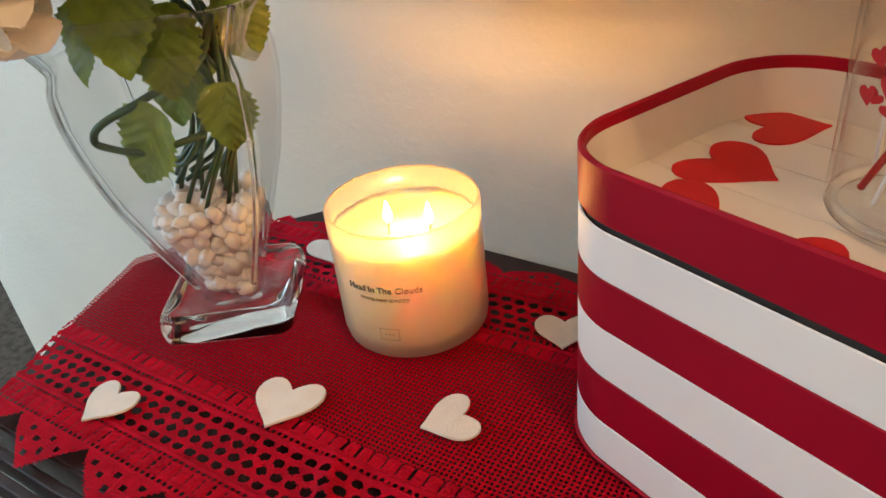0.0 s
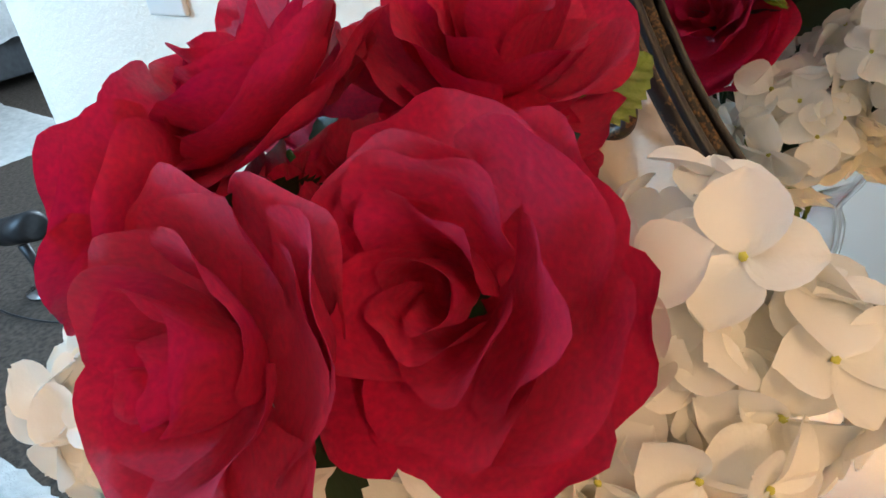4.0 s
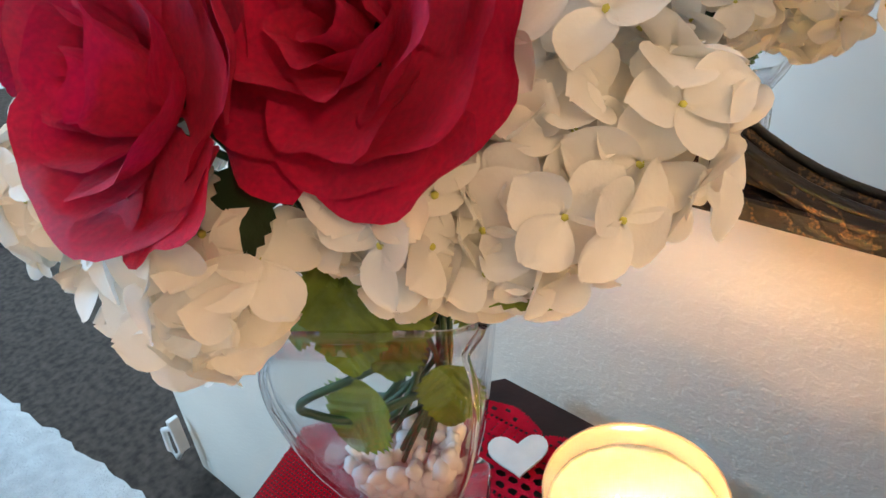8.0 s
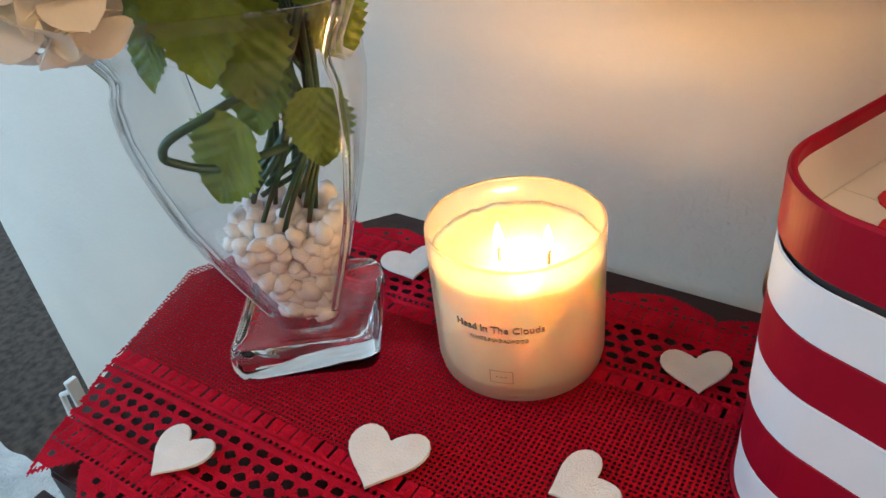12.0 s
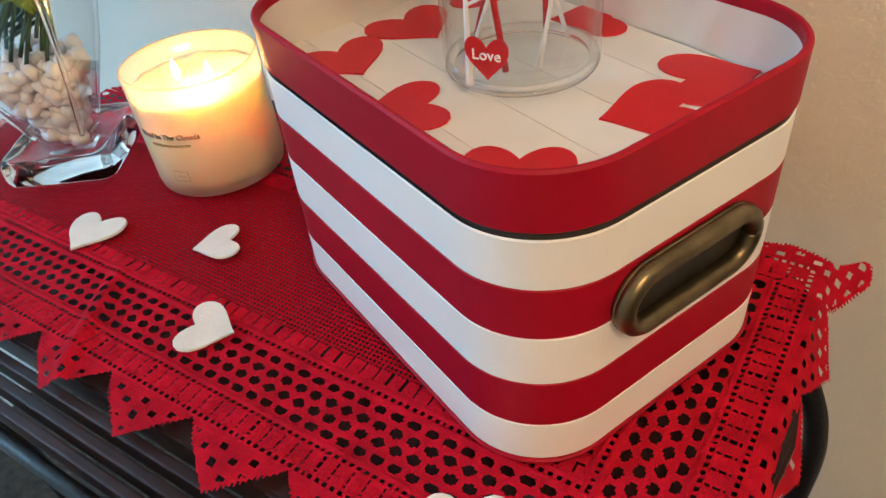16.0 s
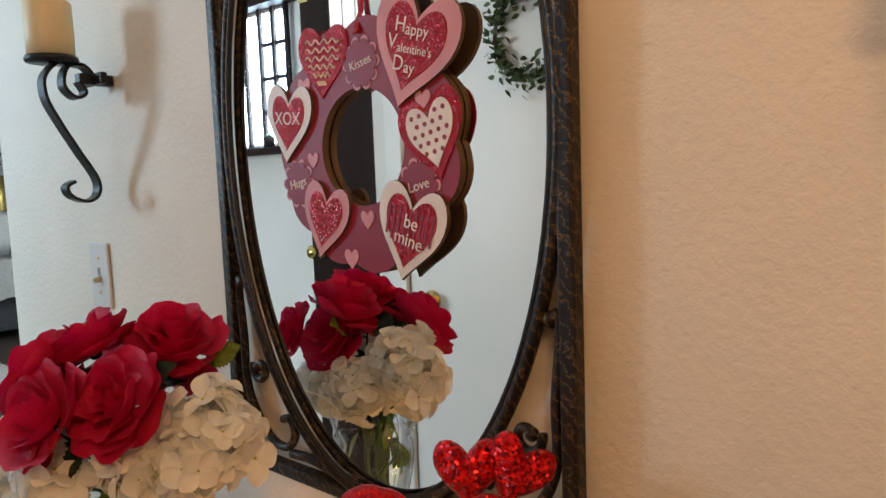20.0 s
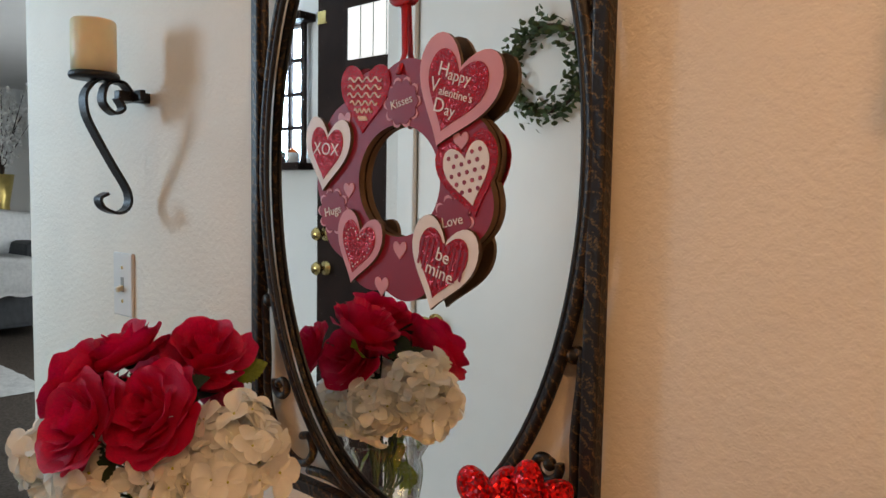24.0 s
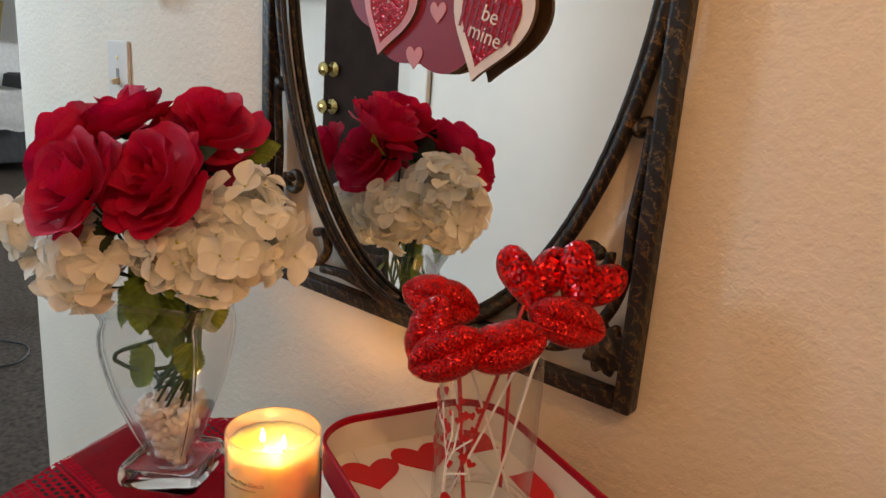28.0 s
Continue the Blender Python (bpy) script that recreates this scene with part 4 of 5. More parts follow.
round_label("Head In The Clouds", 0.0060, 0.0550, INK, "title")
round_label("WHITE SANDALWOOD", 0.0030, 0.0480, INK_GOLD, "subtitle")
for x0, x1, z0, z1 in ((-0.0065, 0.0065, 0.0178, 0.0183), (-0.0065, 0.0065, 0.0262, 0.0267), (-0.0065, -0.006, 0.0183, 0.0262), (0.006, 0.0065, 0.0183, 0.0262), (-0.003, -0.0016, 0.0218, 0.0226), (-0.0007, 0.0007, 0.0218, 0.0226), (0.0016, 0.003, 0.0218, 0.0226)):
    bm = bmesh.new()
    n = 6
    lo = [bm.verts.new(((CR + 0.0004) * math.cos(FRONT + (x0 + (x1 - x0) * k / n) / CR), (CR + 0.0004) * math.sin(FRONT + (x0 + (x1 - x0) * k / n) / CR), z0)) for k in range(n + 1)]
    hi = [bm.verts.new((v.co.x, v.co.y, z1)) for v in lo]
    for k in range(n):
        bm.faces.new((lo[k], lo[k + 1], hi[k + 1], hi[k]))
    part("maker_mark", bm, INK, c)

# ---- striped box with its tray lid ----
BX, BY, BA = 0.8112, -0.1598, -22.2
EX, EY, ER = 0.1250, 0.0902, 0.0458
b = thing("striped_box", "red and white striped keepsake box with brass handles", "box", at=(BX, BY, TABLE + 0.004))
b.rotation_euler[2] = radians(BA)


def ring_at(z, grow=0.0):
    flare = 1 - z / 0.14
    return [(x, y, z) for x, y in rounded(EX - 0.0006 - 0.0016 * flare + grow, EY - 0.0006 + 0.0026 * flare + grow, ER - 0.0010, 24)]


LID = 0.1312
levels = (0.0, 0.0020, 0.0278, 0.0566, 0.0848, 0.1118, LID + 0.0052)
for k, (a, z) in enumerate(zip(levels, levels[1:])):
    g = 0.0012 if k == 0 else 0.0
    part("red_stripe" if k % 2 == 0 else "white_stripe", loft([ring_at(a, g - 0.0006), ring_at(a + 0.0006, g), ring_at(z - 0.0006, g), ring_at(z, g - 0.0006)], k < 5), BOX_RED if k % 2 == 0 else BOX_WHITE, b, "", False)
# near-black, for the shade inside the handle openings
RECESS_SHADE = mat("recess_shade", (0.018, 0.015, 0.012), 0.45, 0, 0.5, 60)


def handle_on(m):
    ring = part("handle", tube([(0.004, x, y) for x, y in rounded(0.0398, 0.0142, 0.0142, 10)], 0.0046, 12, True), ANTIQUE, b, "antique brass oblong handle ring", True, m)
    part("flange", tube([(0.0012, x, y) for x, y in rounded(0.0422, 0.0166, 0.0166, 10)], 0.0021, 8, True), ANTIQUE, ring, "", True)
    # solid plate on the box face; its colour carries the opening's shade
    part("recess", loft([[(z, x, y) for x, y in rounded(0.0388, 0.0132, 0.0132, 10)] for z in (0.0003, 0.0012)]), RECESS_SHADE, ring, "dark plate painting the shade of the opening behind the ring")


handle_on(pose(EX - 0.0010, -0.0035, 0.0910))
handle_on(pose(0.0010 - EX, -0.0035, 0.0910, 0, 0, 180))


def lid_ring(inset, z):
    return [(x, y, LID + z) for x, y in rounded(EX - inset, EY - inset, ER - inset, 26)]


# added ring; the lid gap's shade is put into its dark colour
part("neck", loft([lid_ring(0.0030, 0.0030), lid_ring(0.0030, 0.0085)], False), LID_GAP_SHADE, b, "dark ring standing in for the shade under the lid")
part("lid_rim", loft([lid_ring(i, z) for i, z in ((0.0033, 0.0080), (0.0010, 0.0083), (0.0002, 0.0092), (0.0, 0.0343), (0.0010, 0.0354), (0.0022, 0.0354), (0.0034, 0.0346))], False), BOX_RED, b, "red rim of the tray lid")
part("lid_lining", loft([lid_ring(0.0034, 0.0020), lid_ring(0.0034, 0.0290)], False), LID_WHITE, b, "white lining inside the rim")
part("lid_edge", loft([lid_ring(0.0034, 0.0290), lid_ring(0.0034, 0.0346)], False), BOX_RED, b)
part("lid_base", loft([lid_ring(0.0046, -0.0006), lid_ring(0.0046, 0.0004)]), LID_WHITE, b)


def reach(y):
    q = abs(y) - (EY - ER)
    return EX - ER + (math.sqrt(max(0.0, (ER - 0.0038) ** 2 - q * q)) if q > 0 else ER - 0.0038)


for k in range(5):
    y0 = -(EY - 0.0040) + k * (EY - 0.0040) * 0.4
    y1 = y0 + (EY - 0.0040) * 0.4 - 0.0004
    ys = [y0 + (y1 - y0) * i / 8 for i in range(9)]
    part("lid_plank", prism([(-reach(y), y) for y in ys] + [(reach(y), y) for y in reversed(ys)], LID + 0.0006, LID + 0.0024), LID_WHITE, b)
LIDTOP = LID + 0.0025
glit = mesh_of("glitter_paper_heart", prism(heart2d(0.046, 0.040, 36), 0.0, 0.0009), RED_GLITTER_PAPER)
for x, y, turn, k in ((-0.0757, -0.0479, 84, 1.12), (-0.0082, -0.0549, -25, 1.05), (0.0756, 0.0233, -28, 1.16), (0.0746, 0.0680, 146, 1.12), (0.0727, -0.0516, 44, 1.05), (-0.0844, 0.0037, 90, 1.15), (-0.0175, 0.0769, -45, 1.05), (-0.0926, 0.0635, 132, 1.05)):
    part("paper_heart", glit, RED_GLITTER_PAPER, b, "red glitter paper heart glued on the lid", m=pose(x, y, LIDTOP, 0, 0, turn) @ Matrix.Scale(k, 4))

# ---- glass jar with glitter picks ----
JX, JY, JZ = 0.8155, -0.1463, TABLE + 0.004 + LIDTOP + 0.0012
JR, JH = 0.0395, 0.1335
j = thing("glass_cylinder_jar", "clear glass cylinder printed with white tree and red hearts", "vase", at=(JX, JY, JZ))
part("base", lathe([(0, 0), (JR - 0.004, 0), (JR - 0.0004, 0.004), (JR - 0.0004, 0.0062), (JR - 0.006, 0.0064), (0, 0.0062)], 48), JAR_GLASS, j, "thick clear glass base", True).visible_shadow = False
part("vessel", lathe([(JR, 0.0064), (JR, JH - 0.001), (JR - 0.001, JH), (JR - 0.002, JH - 0.001), (JR - 0.002, 0.0064)], 56), JAR_GLASS, j, "", True).visible_shadow = False


part("base_ring", tube([((JR - 0.0030) * math.cos(k * math.pi / 32), (JR - 0.0030) * math.sin(k * math.pi / 32), 0.0034) for k in range(64)], 0.0028, 8, True), GLASS, j, "heavy rim of the glass base", True).visible_shadow = False


def on_jar(a, z, out=0.0006):
    r = JR + out
    return Vector((r * math.cos(radians(a)), r * math.sin(radians(a)), z))


trunk = [((-128, 0.006), (-127, 0.035), (-126, 0.062)), ((-126, 0.060), (-134, 0.082), (-140, 0.10)), ((-126, 0.052), (-118, 0.066), (-108, 0.074), (-96, 0.082)), ((-126, 0.062), (-121, 0.080), (-122, 0.098)), ((-134, 0.08), (-146, 0.088), (-152, 0.092)), ((-117, 0.067), (-114, 0.083), (-112, 0.092)), ((-126, 0.045), (-112, 0.050), (-100, 0.053))]
for k, line in enumerate(trunk):
    pts = [on_jar(p.x, p.y) for p in smooth_line([(a, z, 0) for a, z in line], 5)]
    part("printed_branch", tube([Matrix.Rotation(radians(28), 3, "Z") @ p for p in pts], [0.0019 - 0.0012 * i / len(pts) for i in range(len(pts))] if k == 0 else 0.0008, 5), WHITE_PRINT, j)
mini = mesh_of("printed_heart", prism(heart2d(0.0075, 0.007, 16), 0.0, 0.0004), RED_PAINT)
rng = random.Random(21)
for k in range(46):
    a, z = rng.uniform(-140, -58), rng.uniform(0.052, 0.112)
    m = Matrix.Translation(on_jar(a, z)) @ Matrix.Rotation(radians(a + 90), 4, "Z") @ WALLWARD @ Matrix.Rotation(rng.uniform(-0.5, 0.5), 4, "Z") @ Matrix.Scale(rng.uniform(0.6, 1.1), 4)
    part("printed_heart", mini, RED_PAINT, j, m=m)
tag_m = Matrix.Translation(on_jar(-85, 0.021)) @ Matrix.Rotation(radians(-85 + 90), 4, "Z") @ WALLWARD
tg = part("love_heart", prism(heart2d(0.022, 0.021, 32), 0.0, 0.0006), RED_PAINT, j, "red heart printed with a word", m=tag_m)
lettering("Love", 0.0075, WHITE_PRINT, tg, pose(0, 0.002, 0.0008))


def puff_heart(w, h, t):
    bm = bmesh.new()
    ring = heart2d(w, h, 40)
    order = [(1, k) for k in (0.12, 0.35, 0.6, 0.8, 0.93, 1.0)] + [(-1, k) for k in (0.93, 0.8, 0.6, 0.35, 0.12)]
    loops = [[(x * k, y * k, s * t / 2 * math.sqrt(max(0, 1 - k * k))) for x, y in ring] for s, k in order]
    return loft(loops, True, bm)


def puff_lips(w, h, t):
    """Parted lips: two plump bows joined at the corners."""
    bm = bmesh.new()
    for side in (1, -1):
        n = 16
        pts, rad = [], []
        for i in range(n + 1):
            u = i / n * 2 - 1
            bow = (0.205 - 0.05 * math.exp(-(u / 0.18) ** 2)) if side > 0 else 0.215
            pts.append((u * w / 2, side * h * bow * (1 - u * u) ** 0.8, t * 0.25 * (1 - u * u)))
            rad.append(max(0.0008, h * 0.29 * (1 - u * u) ** 0.72))
        tube(pts, rad, 12, bm=bm, up=(0, 0, 1))
    return bm


HEART = mesh_of("puffy_heart", puff_heart(0.061, 0.058, 0.033), SEQUIN, True)
LIPS = mesh_of("puffy_lips", puff_lips(0.060, 0.037, 0.013), GLITTER, True)
picks = ((LIPS, "lips", (0.784, -0.1754, 1.0727), (68, 15, 40)), (LIPS, "lips", (0.799, -0.2008, 1.0566), (60, -78, 40)), (LIPS, "lips", (0.819, -0.2053, 1.0501), (70, -28, 36)), (LIPS, "lips", (0.847, -0.1788, 1.0573), (65, -20, 40)),
         (LIPS, "lips", (0.8593, -0.1194, 1.065), (70, 14, 40)), (HEART, "heart", (0.8060, -0.0885, 1.077), (78, -4, 30)), (HEART, "heart", (0.8420, -0.0690, 1.080), (80, 30, 40)))
for k, (me, kind, (x, y, z), (rx, ry, rz)) in enumerate(picks):
    pk = thing("glitter_pick", "red glitter %s on a thin stick in the glass jar" % kind if kind == "lips" else "red sequin heart on a thin stick in the glass jar", "decoration", "picks in the jar", (x, y, z))
    part("mouth" if kind == "lips" else "heart", me, GLITTER, pk, m=pose(0, 0, 0, rx, ry, rz))
    foot = Vector((JX + 0.026 * math.cos(k * 2.3 + 2.6), JY + 0.026 * math.sin(k * 2.3 + 2.6), JZ + 0.0085)) - Vector((x, y, z))
    out = Vector((x - JX, y - JY, 0))
    rim = Vector((JX, JY, JZ + JH + 0.001)) + out.normalized() * min(0.033, out.length) - Vector((x, y, z))
    part("stick", tube(smooth_line([foot, foot.lerp(rim, 0.5), rim, rim * 0.3], 5), 0.0016 if k % 2 else 0.0011, 8), RED_PAINT if k % 2 else PAPER_STICK, pk, "red stick" if k % 2 else "white stick", True)

# ---- square glass vase with pebbles ----
VX, VY, VA = 0.413, -0.190, 34.0
v_ = thing("square_glass_vase", "clear square-sided glass vase on a thick glass foot", "vase", at=(VX, VY, TABLE + 0.004))
v_.rotation_euler[2] = radians(VA)
prof = [(0.0205, 0.017, 0.6), (0.0228, 0.029, 0.5), (0.0286, 0.046, 0.42), (0.0378, 0.073, 0.36), (0.0480, 0.106, 0.34), (0.0545, 0.136, 0.34), (0.0585, 0.162, 0.34), (0.0585, 0.182, 0.34), (0.056, 0.193, 0.36), (0.058, 0.200, 0.36), (0.065, 0.214, 0.36), (0.068, 0.222, 0.36)]


def vring(h, z, k, deep=0.94):
    return [(x, y, z) for x, y in rounded(h, h * deep, h * k, 8)]


loops = [vring(h, z, k) for h, z, k in prof] + [vring(h - 0.0032, z, k) for h, z, k in prof[::-1][:-1]] + [vring(0.0185, 0.0235, 0.6)]
part("vessel", loft(loops), VASE_GLASS, v_, "tapered square glass vessel", True).visible_shadow = False
foot = [vring(h, z, k, 1.03) for h, z, k in ((0.0415, 0.0, 0.26), (0.0450, 0.0030, 0.24), (0.0458, 0.0090, 0.24), (0.0452, 0.0185, 0.24), (0.0430, 0.0232, 0.25), (0.0395, 0.0236, 0.27), (0.0330, 0.0200, 0.32), (0.0265, 0.0165, 0.45), (0.0222, 0.0160, 0.55), (0.0205, 0.0172, 0.6))]
part("foot", loft(foot), GLASS, v_, "thick square glass foot", True).visible_shadow = False
for sx, sy in ((1, 1), (1, -1), (-1, 1), (-1, -1)):
    rib = [(sx * (h - h * k * 0.30), sy * (h * 0.94 - h * k * 0.30), z) for h, z, k in prof[1:]]
    part("corner_ridge", tube(smooth_line(rib, 4), 0.0021, 8), GLASS, v_, "thick glass corner ridge", True).visible_shadow = False

rng = random.Random(3)
pv, pf = [], []
base = bmesh.new()
bmesh.ops.create_icosphere(base, subdivisions=2, radius=1.0)
bverts, bfaces = [v.co.copy() for v in base.verts], [[v.index for v in f.verts] for f in base.faces]
base.free()


def inner(z):
    for (h0, z0, _), (h1, z1, _) in zip(prof, prof[1:]):
        if z0 <= z <= z1:
            return h0 + (h1 - h0) * (z - z0) / (z1 - z0) - 0.0036
    return 0.018


z = 0.025
while z < 0.093:
    h = inner(z)
    lim = max(0.004, (h - 0.0065) * 0.93)
    step = 0.0092
    n_ = max(1, round(2 * lim / step))
    for c_ in range((n_ + 1) ** 2):
        r = rng.uniform(0.0054, 0.0082)
        gx, gy = (c_ % (n_ + 1)) / n_ * 2 - 1, (c_ // (n_ + 1)) / n_ * 2 - 1
        if abs(gx) == 1 and abs(gy) == 1 and n_ > 2:
            gx, gy = gx * 0.86, gy * 0.86
        if z > 0.084 and rng.random() < 0.35:
            continue
        q = Vector((gx * lim + rng.uniform(-0.0016, 0.0016), (gy * lim + rng.uniform(-0.0016, 0.0016)) * 0.94, z + rng.uniform(-0.0032, 0.0032)))
        turn = Euler((rng.uniform(0, 6), rng.uniform(0, 6), rng.uniform(0, 6))).to_matrix()
        sc = Vector((r * rng.uniform(0.8, 1.15), r * rng.uniform(0.7, 1.0), r * rng.uniform(0.65, 0.95)))
        o = len(pv)
        sd = rng.uniform(0, 50)
        for co in bverts:
            w_ = co * (1 + 0.42 * noise.noise(co * 1.3 + Vector((sd, 0, 0))))
            pv.append(q + turn @ Vector((w_.x * sc.x, w_.y * sc.y, w_.z * sc.z)))
        pf += [[o + i for i in f] for f in bfaces]
    z += 0.0088
me = bpy.data.meshes.new("pebbles")
me.from_pydata(pv, [], pf)
me.materials.append(PEBBLE)
me.polygons.foreach_set("use_smooth", [True] * len(pf))
pb = tagged(new("pebbles", me), "white pebbles filling the bottom of the vase", "pebbles", "", "stuff")
pb.location, pb.rotation_euler = (VX, VY, TABLE + 0.004), (0, 0, radians(VA))


# ---- roses, hydrangeas and leaves ----
def petal(rim, height, span, curl, seed):
    """One petal of a nested rose cup: it rises from the base, swells to its rim radius and rolls back at the edge."""
    bm = bmesh.new()
    nu, nv = 14, 12
    rows = []
    for i in range(nv + 1):
        row = []
        for k in range(nu + 1):
            u = k / nu * 2 - 1
            edge = 1 - 0.30 * abs(u) ** 2.6 + 0.05 * noise.noise(Vector((u * 2.2, seed * 5.3, 1))) + 0.02 * math.exp(-((u - 0.15) / 0.2) ** 2) * (1 if seed % 2 else 0)
            v = i / nv * edge
            rho = (1 - v) ** 2 * 0.07 + 2 * v * (1 - v) * (rim * 0.86 + 0.05) + v * v * rim
            z = (1 - v) ** 2 * -0.46 + 2 * v * (1 - v) * (-0.40 + 0.25 * height) + v * v * height
            roll = max(0.0, v - 0.70) / 0.30
            rho += curl * 0.30 * roll ** 1.6 * (0.75 + 0.4 * noise.noise(Vector((u * 1.5, seed, 4))))
            z -= curl * 0.22 * roll ** 2.4
            wide = span / 2 * (0.42 + 0.58 * math.sin(math.pi / 2 * min(1.0, v / 0.55)))
            a = radians(wide) * u
            rho += 0.045 * u + (0.07 + 0.07 * rim) * v * noise.noise(Vector((u * 1.7 + seed * 3.1, v * 2.0, seed))) + 0.03 * roll * math.sin(u * 6 + seed * 2)
            z += 0.13 * v * noise.noise(Vector((u * 1.4 + seed, v * 1.5, seed + 9.0)))
            row.append(bm.verts.new((rho * math.sin(a), -rho * math.cos(a), z)))
        rows.append(row)
    for a, b in zip(rows, rows[1:]):
        for k in range(nu):
            bm.faces.new((a[k], a[k + 1], b[k + 1], b[k]))
    return bm


# whorls from the heart outward: rim radius, rim height, span in degrees, roll of the edge, petals in the whorl
WHORLS = ((0.11, 0.20, 290, 0.05, 1), (0.19, 0.24, 200, 0.16, 2), (0.34, 0.27, 140, 0.34, 3), (0.56, 0.20, 118, 0.46, 4), (0.78, 0.00, 100, 0.42, 5), (0.92, -0.22, 80, 0.26, 6))
PETALS = [[mesh_of("rose_petal", petal(rim, height, span, curl, 3 * w + s + 1), ROSE, True) for s in range(3)] for w, (rim, height, span, curl, count) in enumerate(WHORLS)]


def rose(at, facing, size, seed, opened=1.0):
    r = thing("red_rose", "open red silk rose in the glass vase", "flower", "roses in the vase", at)
    q = Vector(facing).to_track_quat("Z", "Y").to_matrix().to_4x4()
    rg = random.Random(seed)
    for w, (rim, height, span, curl, count) in enumerate(WHORLS):
        spin = rg.uniform(0, 360)
        for i in range(count):
            m = q @ pose(0, 0, 0, rg.uniform(-9, 9), rg.uniform(-9, 9), spin + 360 / count * i + rg.uniform(-16, 16)) @ Matrix.Diagonal((size, size, size * rg.uniform(0.85, 1.2) * opened, 1))
            part("petal", PETALS[w][rg.randrange(3)], ROSE, r, m=m)
    part("calyx", lathe([(0, -0.62 * size), (0.10 * size, -0.58 * size), (0.16 * size, -0.46 * size), (0, -0.40 * size)], 10), STEM, r, "", True, q)
    return r


ROSES = (((0.482, -0.251, 1.126), (0.22, -0.82, 0.50), 0.060, 1, 1.0), ((0.4293, -0.303, 1.1145), (0.05, -0.88, 0.42), 0.060, 2, 1.0), ((0.365, -0.220, 1.174), (-0.25, -0.35, 0.9), 0.058, 3, 1.0),
         ((0.430, -0.148, 1.174), (0.36, -0.25, 0.88), 0.058, 4, 1.3), ((0.334, -0.266, 1.135), (-0.70, -0.62, 0.35), 0.057, 5, 1.0), ((0.402, -0.230, 1.124), (-0.15, -0.55, 0.8), 0.054, 8, 1.0), ((0.376, -0.257, 1.116), (-0.35, -0.60, 0.70), 0.050, 9, 1.0), ((0.406, -0.117, 1.121), (0.1, 0.8, 0.5), 0.056, 6, 1.0), ((0.300, -0.128, 1.112), (-0.35, 0.8, 0.40), 0.050, 7, 1.0))
for at, facing, size, seed, opened in ROSES:
    rose(at, facing, size, seed, opened)


def floret(seed):
    bm = bmesh.new()
    rg = random.Random(seed)
    for k in range(4):
        a = 90 * k + rg.uniform(-9, 9)
        w, h, lift = rg.uniform(0.025, 0.031), rg.uniform(0.024, 0.031), rg.uniform(-4, 34)
        m = pose(0, 0, 0.0006 * (k % 2), 0, 0, a) @ pose(0, 0, 0, lift, rg.uniform(-10, 10), 0)
        cup, droop, sd = rg.uniform(0.25, 0.7), rg.uniform(0.05, 0.40), rg.uniform(0, 40)
        rows = []
        for i in range(9):
            v = i / 8
            wid = w / 2 * (0.05 + 0.95 * math.sin(math.pi * 0.5 * min(1, v / 0.60)) ** 0.85) * (1 if v < 0.60 else max(0.03, 1 - ((v - 0.60) / 0.405) ** 1.7) ** 0.62)
            row = []
            for n_ in range(9):
                u = n_ / 4 - 1
                z = cup * wid * u * u * (1 - 0.5 * v) - droop * h * v * v + 0.0022 * noise.noise(Vector((u * 1.3 + sd, v * 2.2, sd))) + 0.00035 * math.sin(u * 13) * math.sin(math.pi * v)
                row.append(bm.verts.new(m @ Vector((u * wid, v * h + 0.0012 * noise.noise(Vector((u * 2, sd, 2))) * v, z))))
            rows.append(row)
        for p, q in zip(rows, rows[1:]):
            for n_ in range(8):
                bm.faces.new((p[n_], p[n_ + 1], q[n_ + 1], q[n_]))
    bmesh.ops.remove_doubles(bm, verts=[v for v in bm.verts if v.co.length < 0.0012], dist=0.0025)
    return mesh_of("floret", bm, HYDRANGEA, True)


_b = bmesh.new()
bmesh.ops.create_icosphere(_b, subdivisions=1, radius=0.0019)
BUDS = mesh_of("bud", _b, BUD, True)
FLORETS = [floret(s) for s in range(7)]


def hydrangea(at, facing, radius, count, seed, spread=0.05):
    h = thing("hydrangea", "ivory silk hydrangea head in the glass vase", "flower", "hydrangeas in the vase", at)
    rg = random.Random(seed)
    q = Vector(facing).to_track_quat("Z", "Y").to_matrix().to_4x4()
    for i in range(count):
        z = 1 - (i + 0.5) / count * 1.35
        a = i * 2.39996 + rg.uniform(-0.2, 0.2)
        s = math.sqrt(max(0, 1 - z * z))
        d = Vector((s * math.cos(a), s * math.sin(a), z))
        r = radius * rg.uniform(0.60, 1.12)
        m = q @ Matrix.Translation(d * r) @ d.to_track_quat("Z", "Y").to_matrix().to_4x4() @ pose(0, 0, 0, rg.uniform(-36, 36), rg.uniform(-36, 36), rg.uniform(0, 360)) @ Matrix.Scale(rg.uniform(0.70, 0.95), 4)
        f = part("floret", FLORETS[rg.randrange(7)], HYDRANGEA, h, m=m)
        part("bud", BUDS, BUD, f, "tiny yellow-green bud", m=Matrix.Translation((0, 0, 0.0014)))
    part("core", lathe([(0, -0.7 * radius), (0.35 * radius, -0.3 * radius), (0.45 * radius, 0.1 * radius), (0, 0.5 * radius)], 10), STEM, h, "green flower stalks", True, q)
    return h


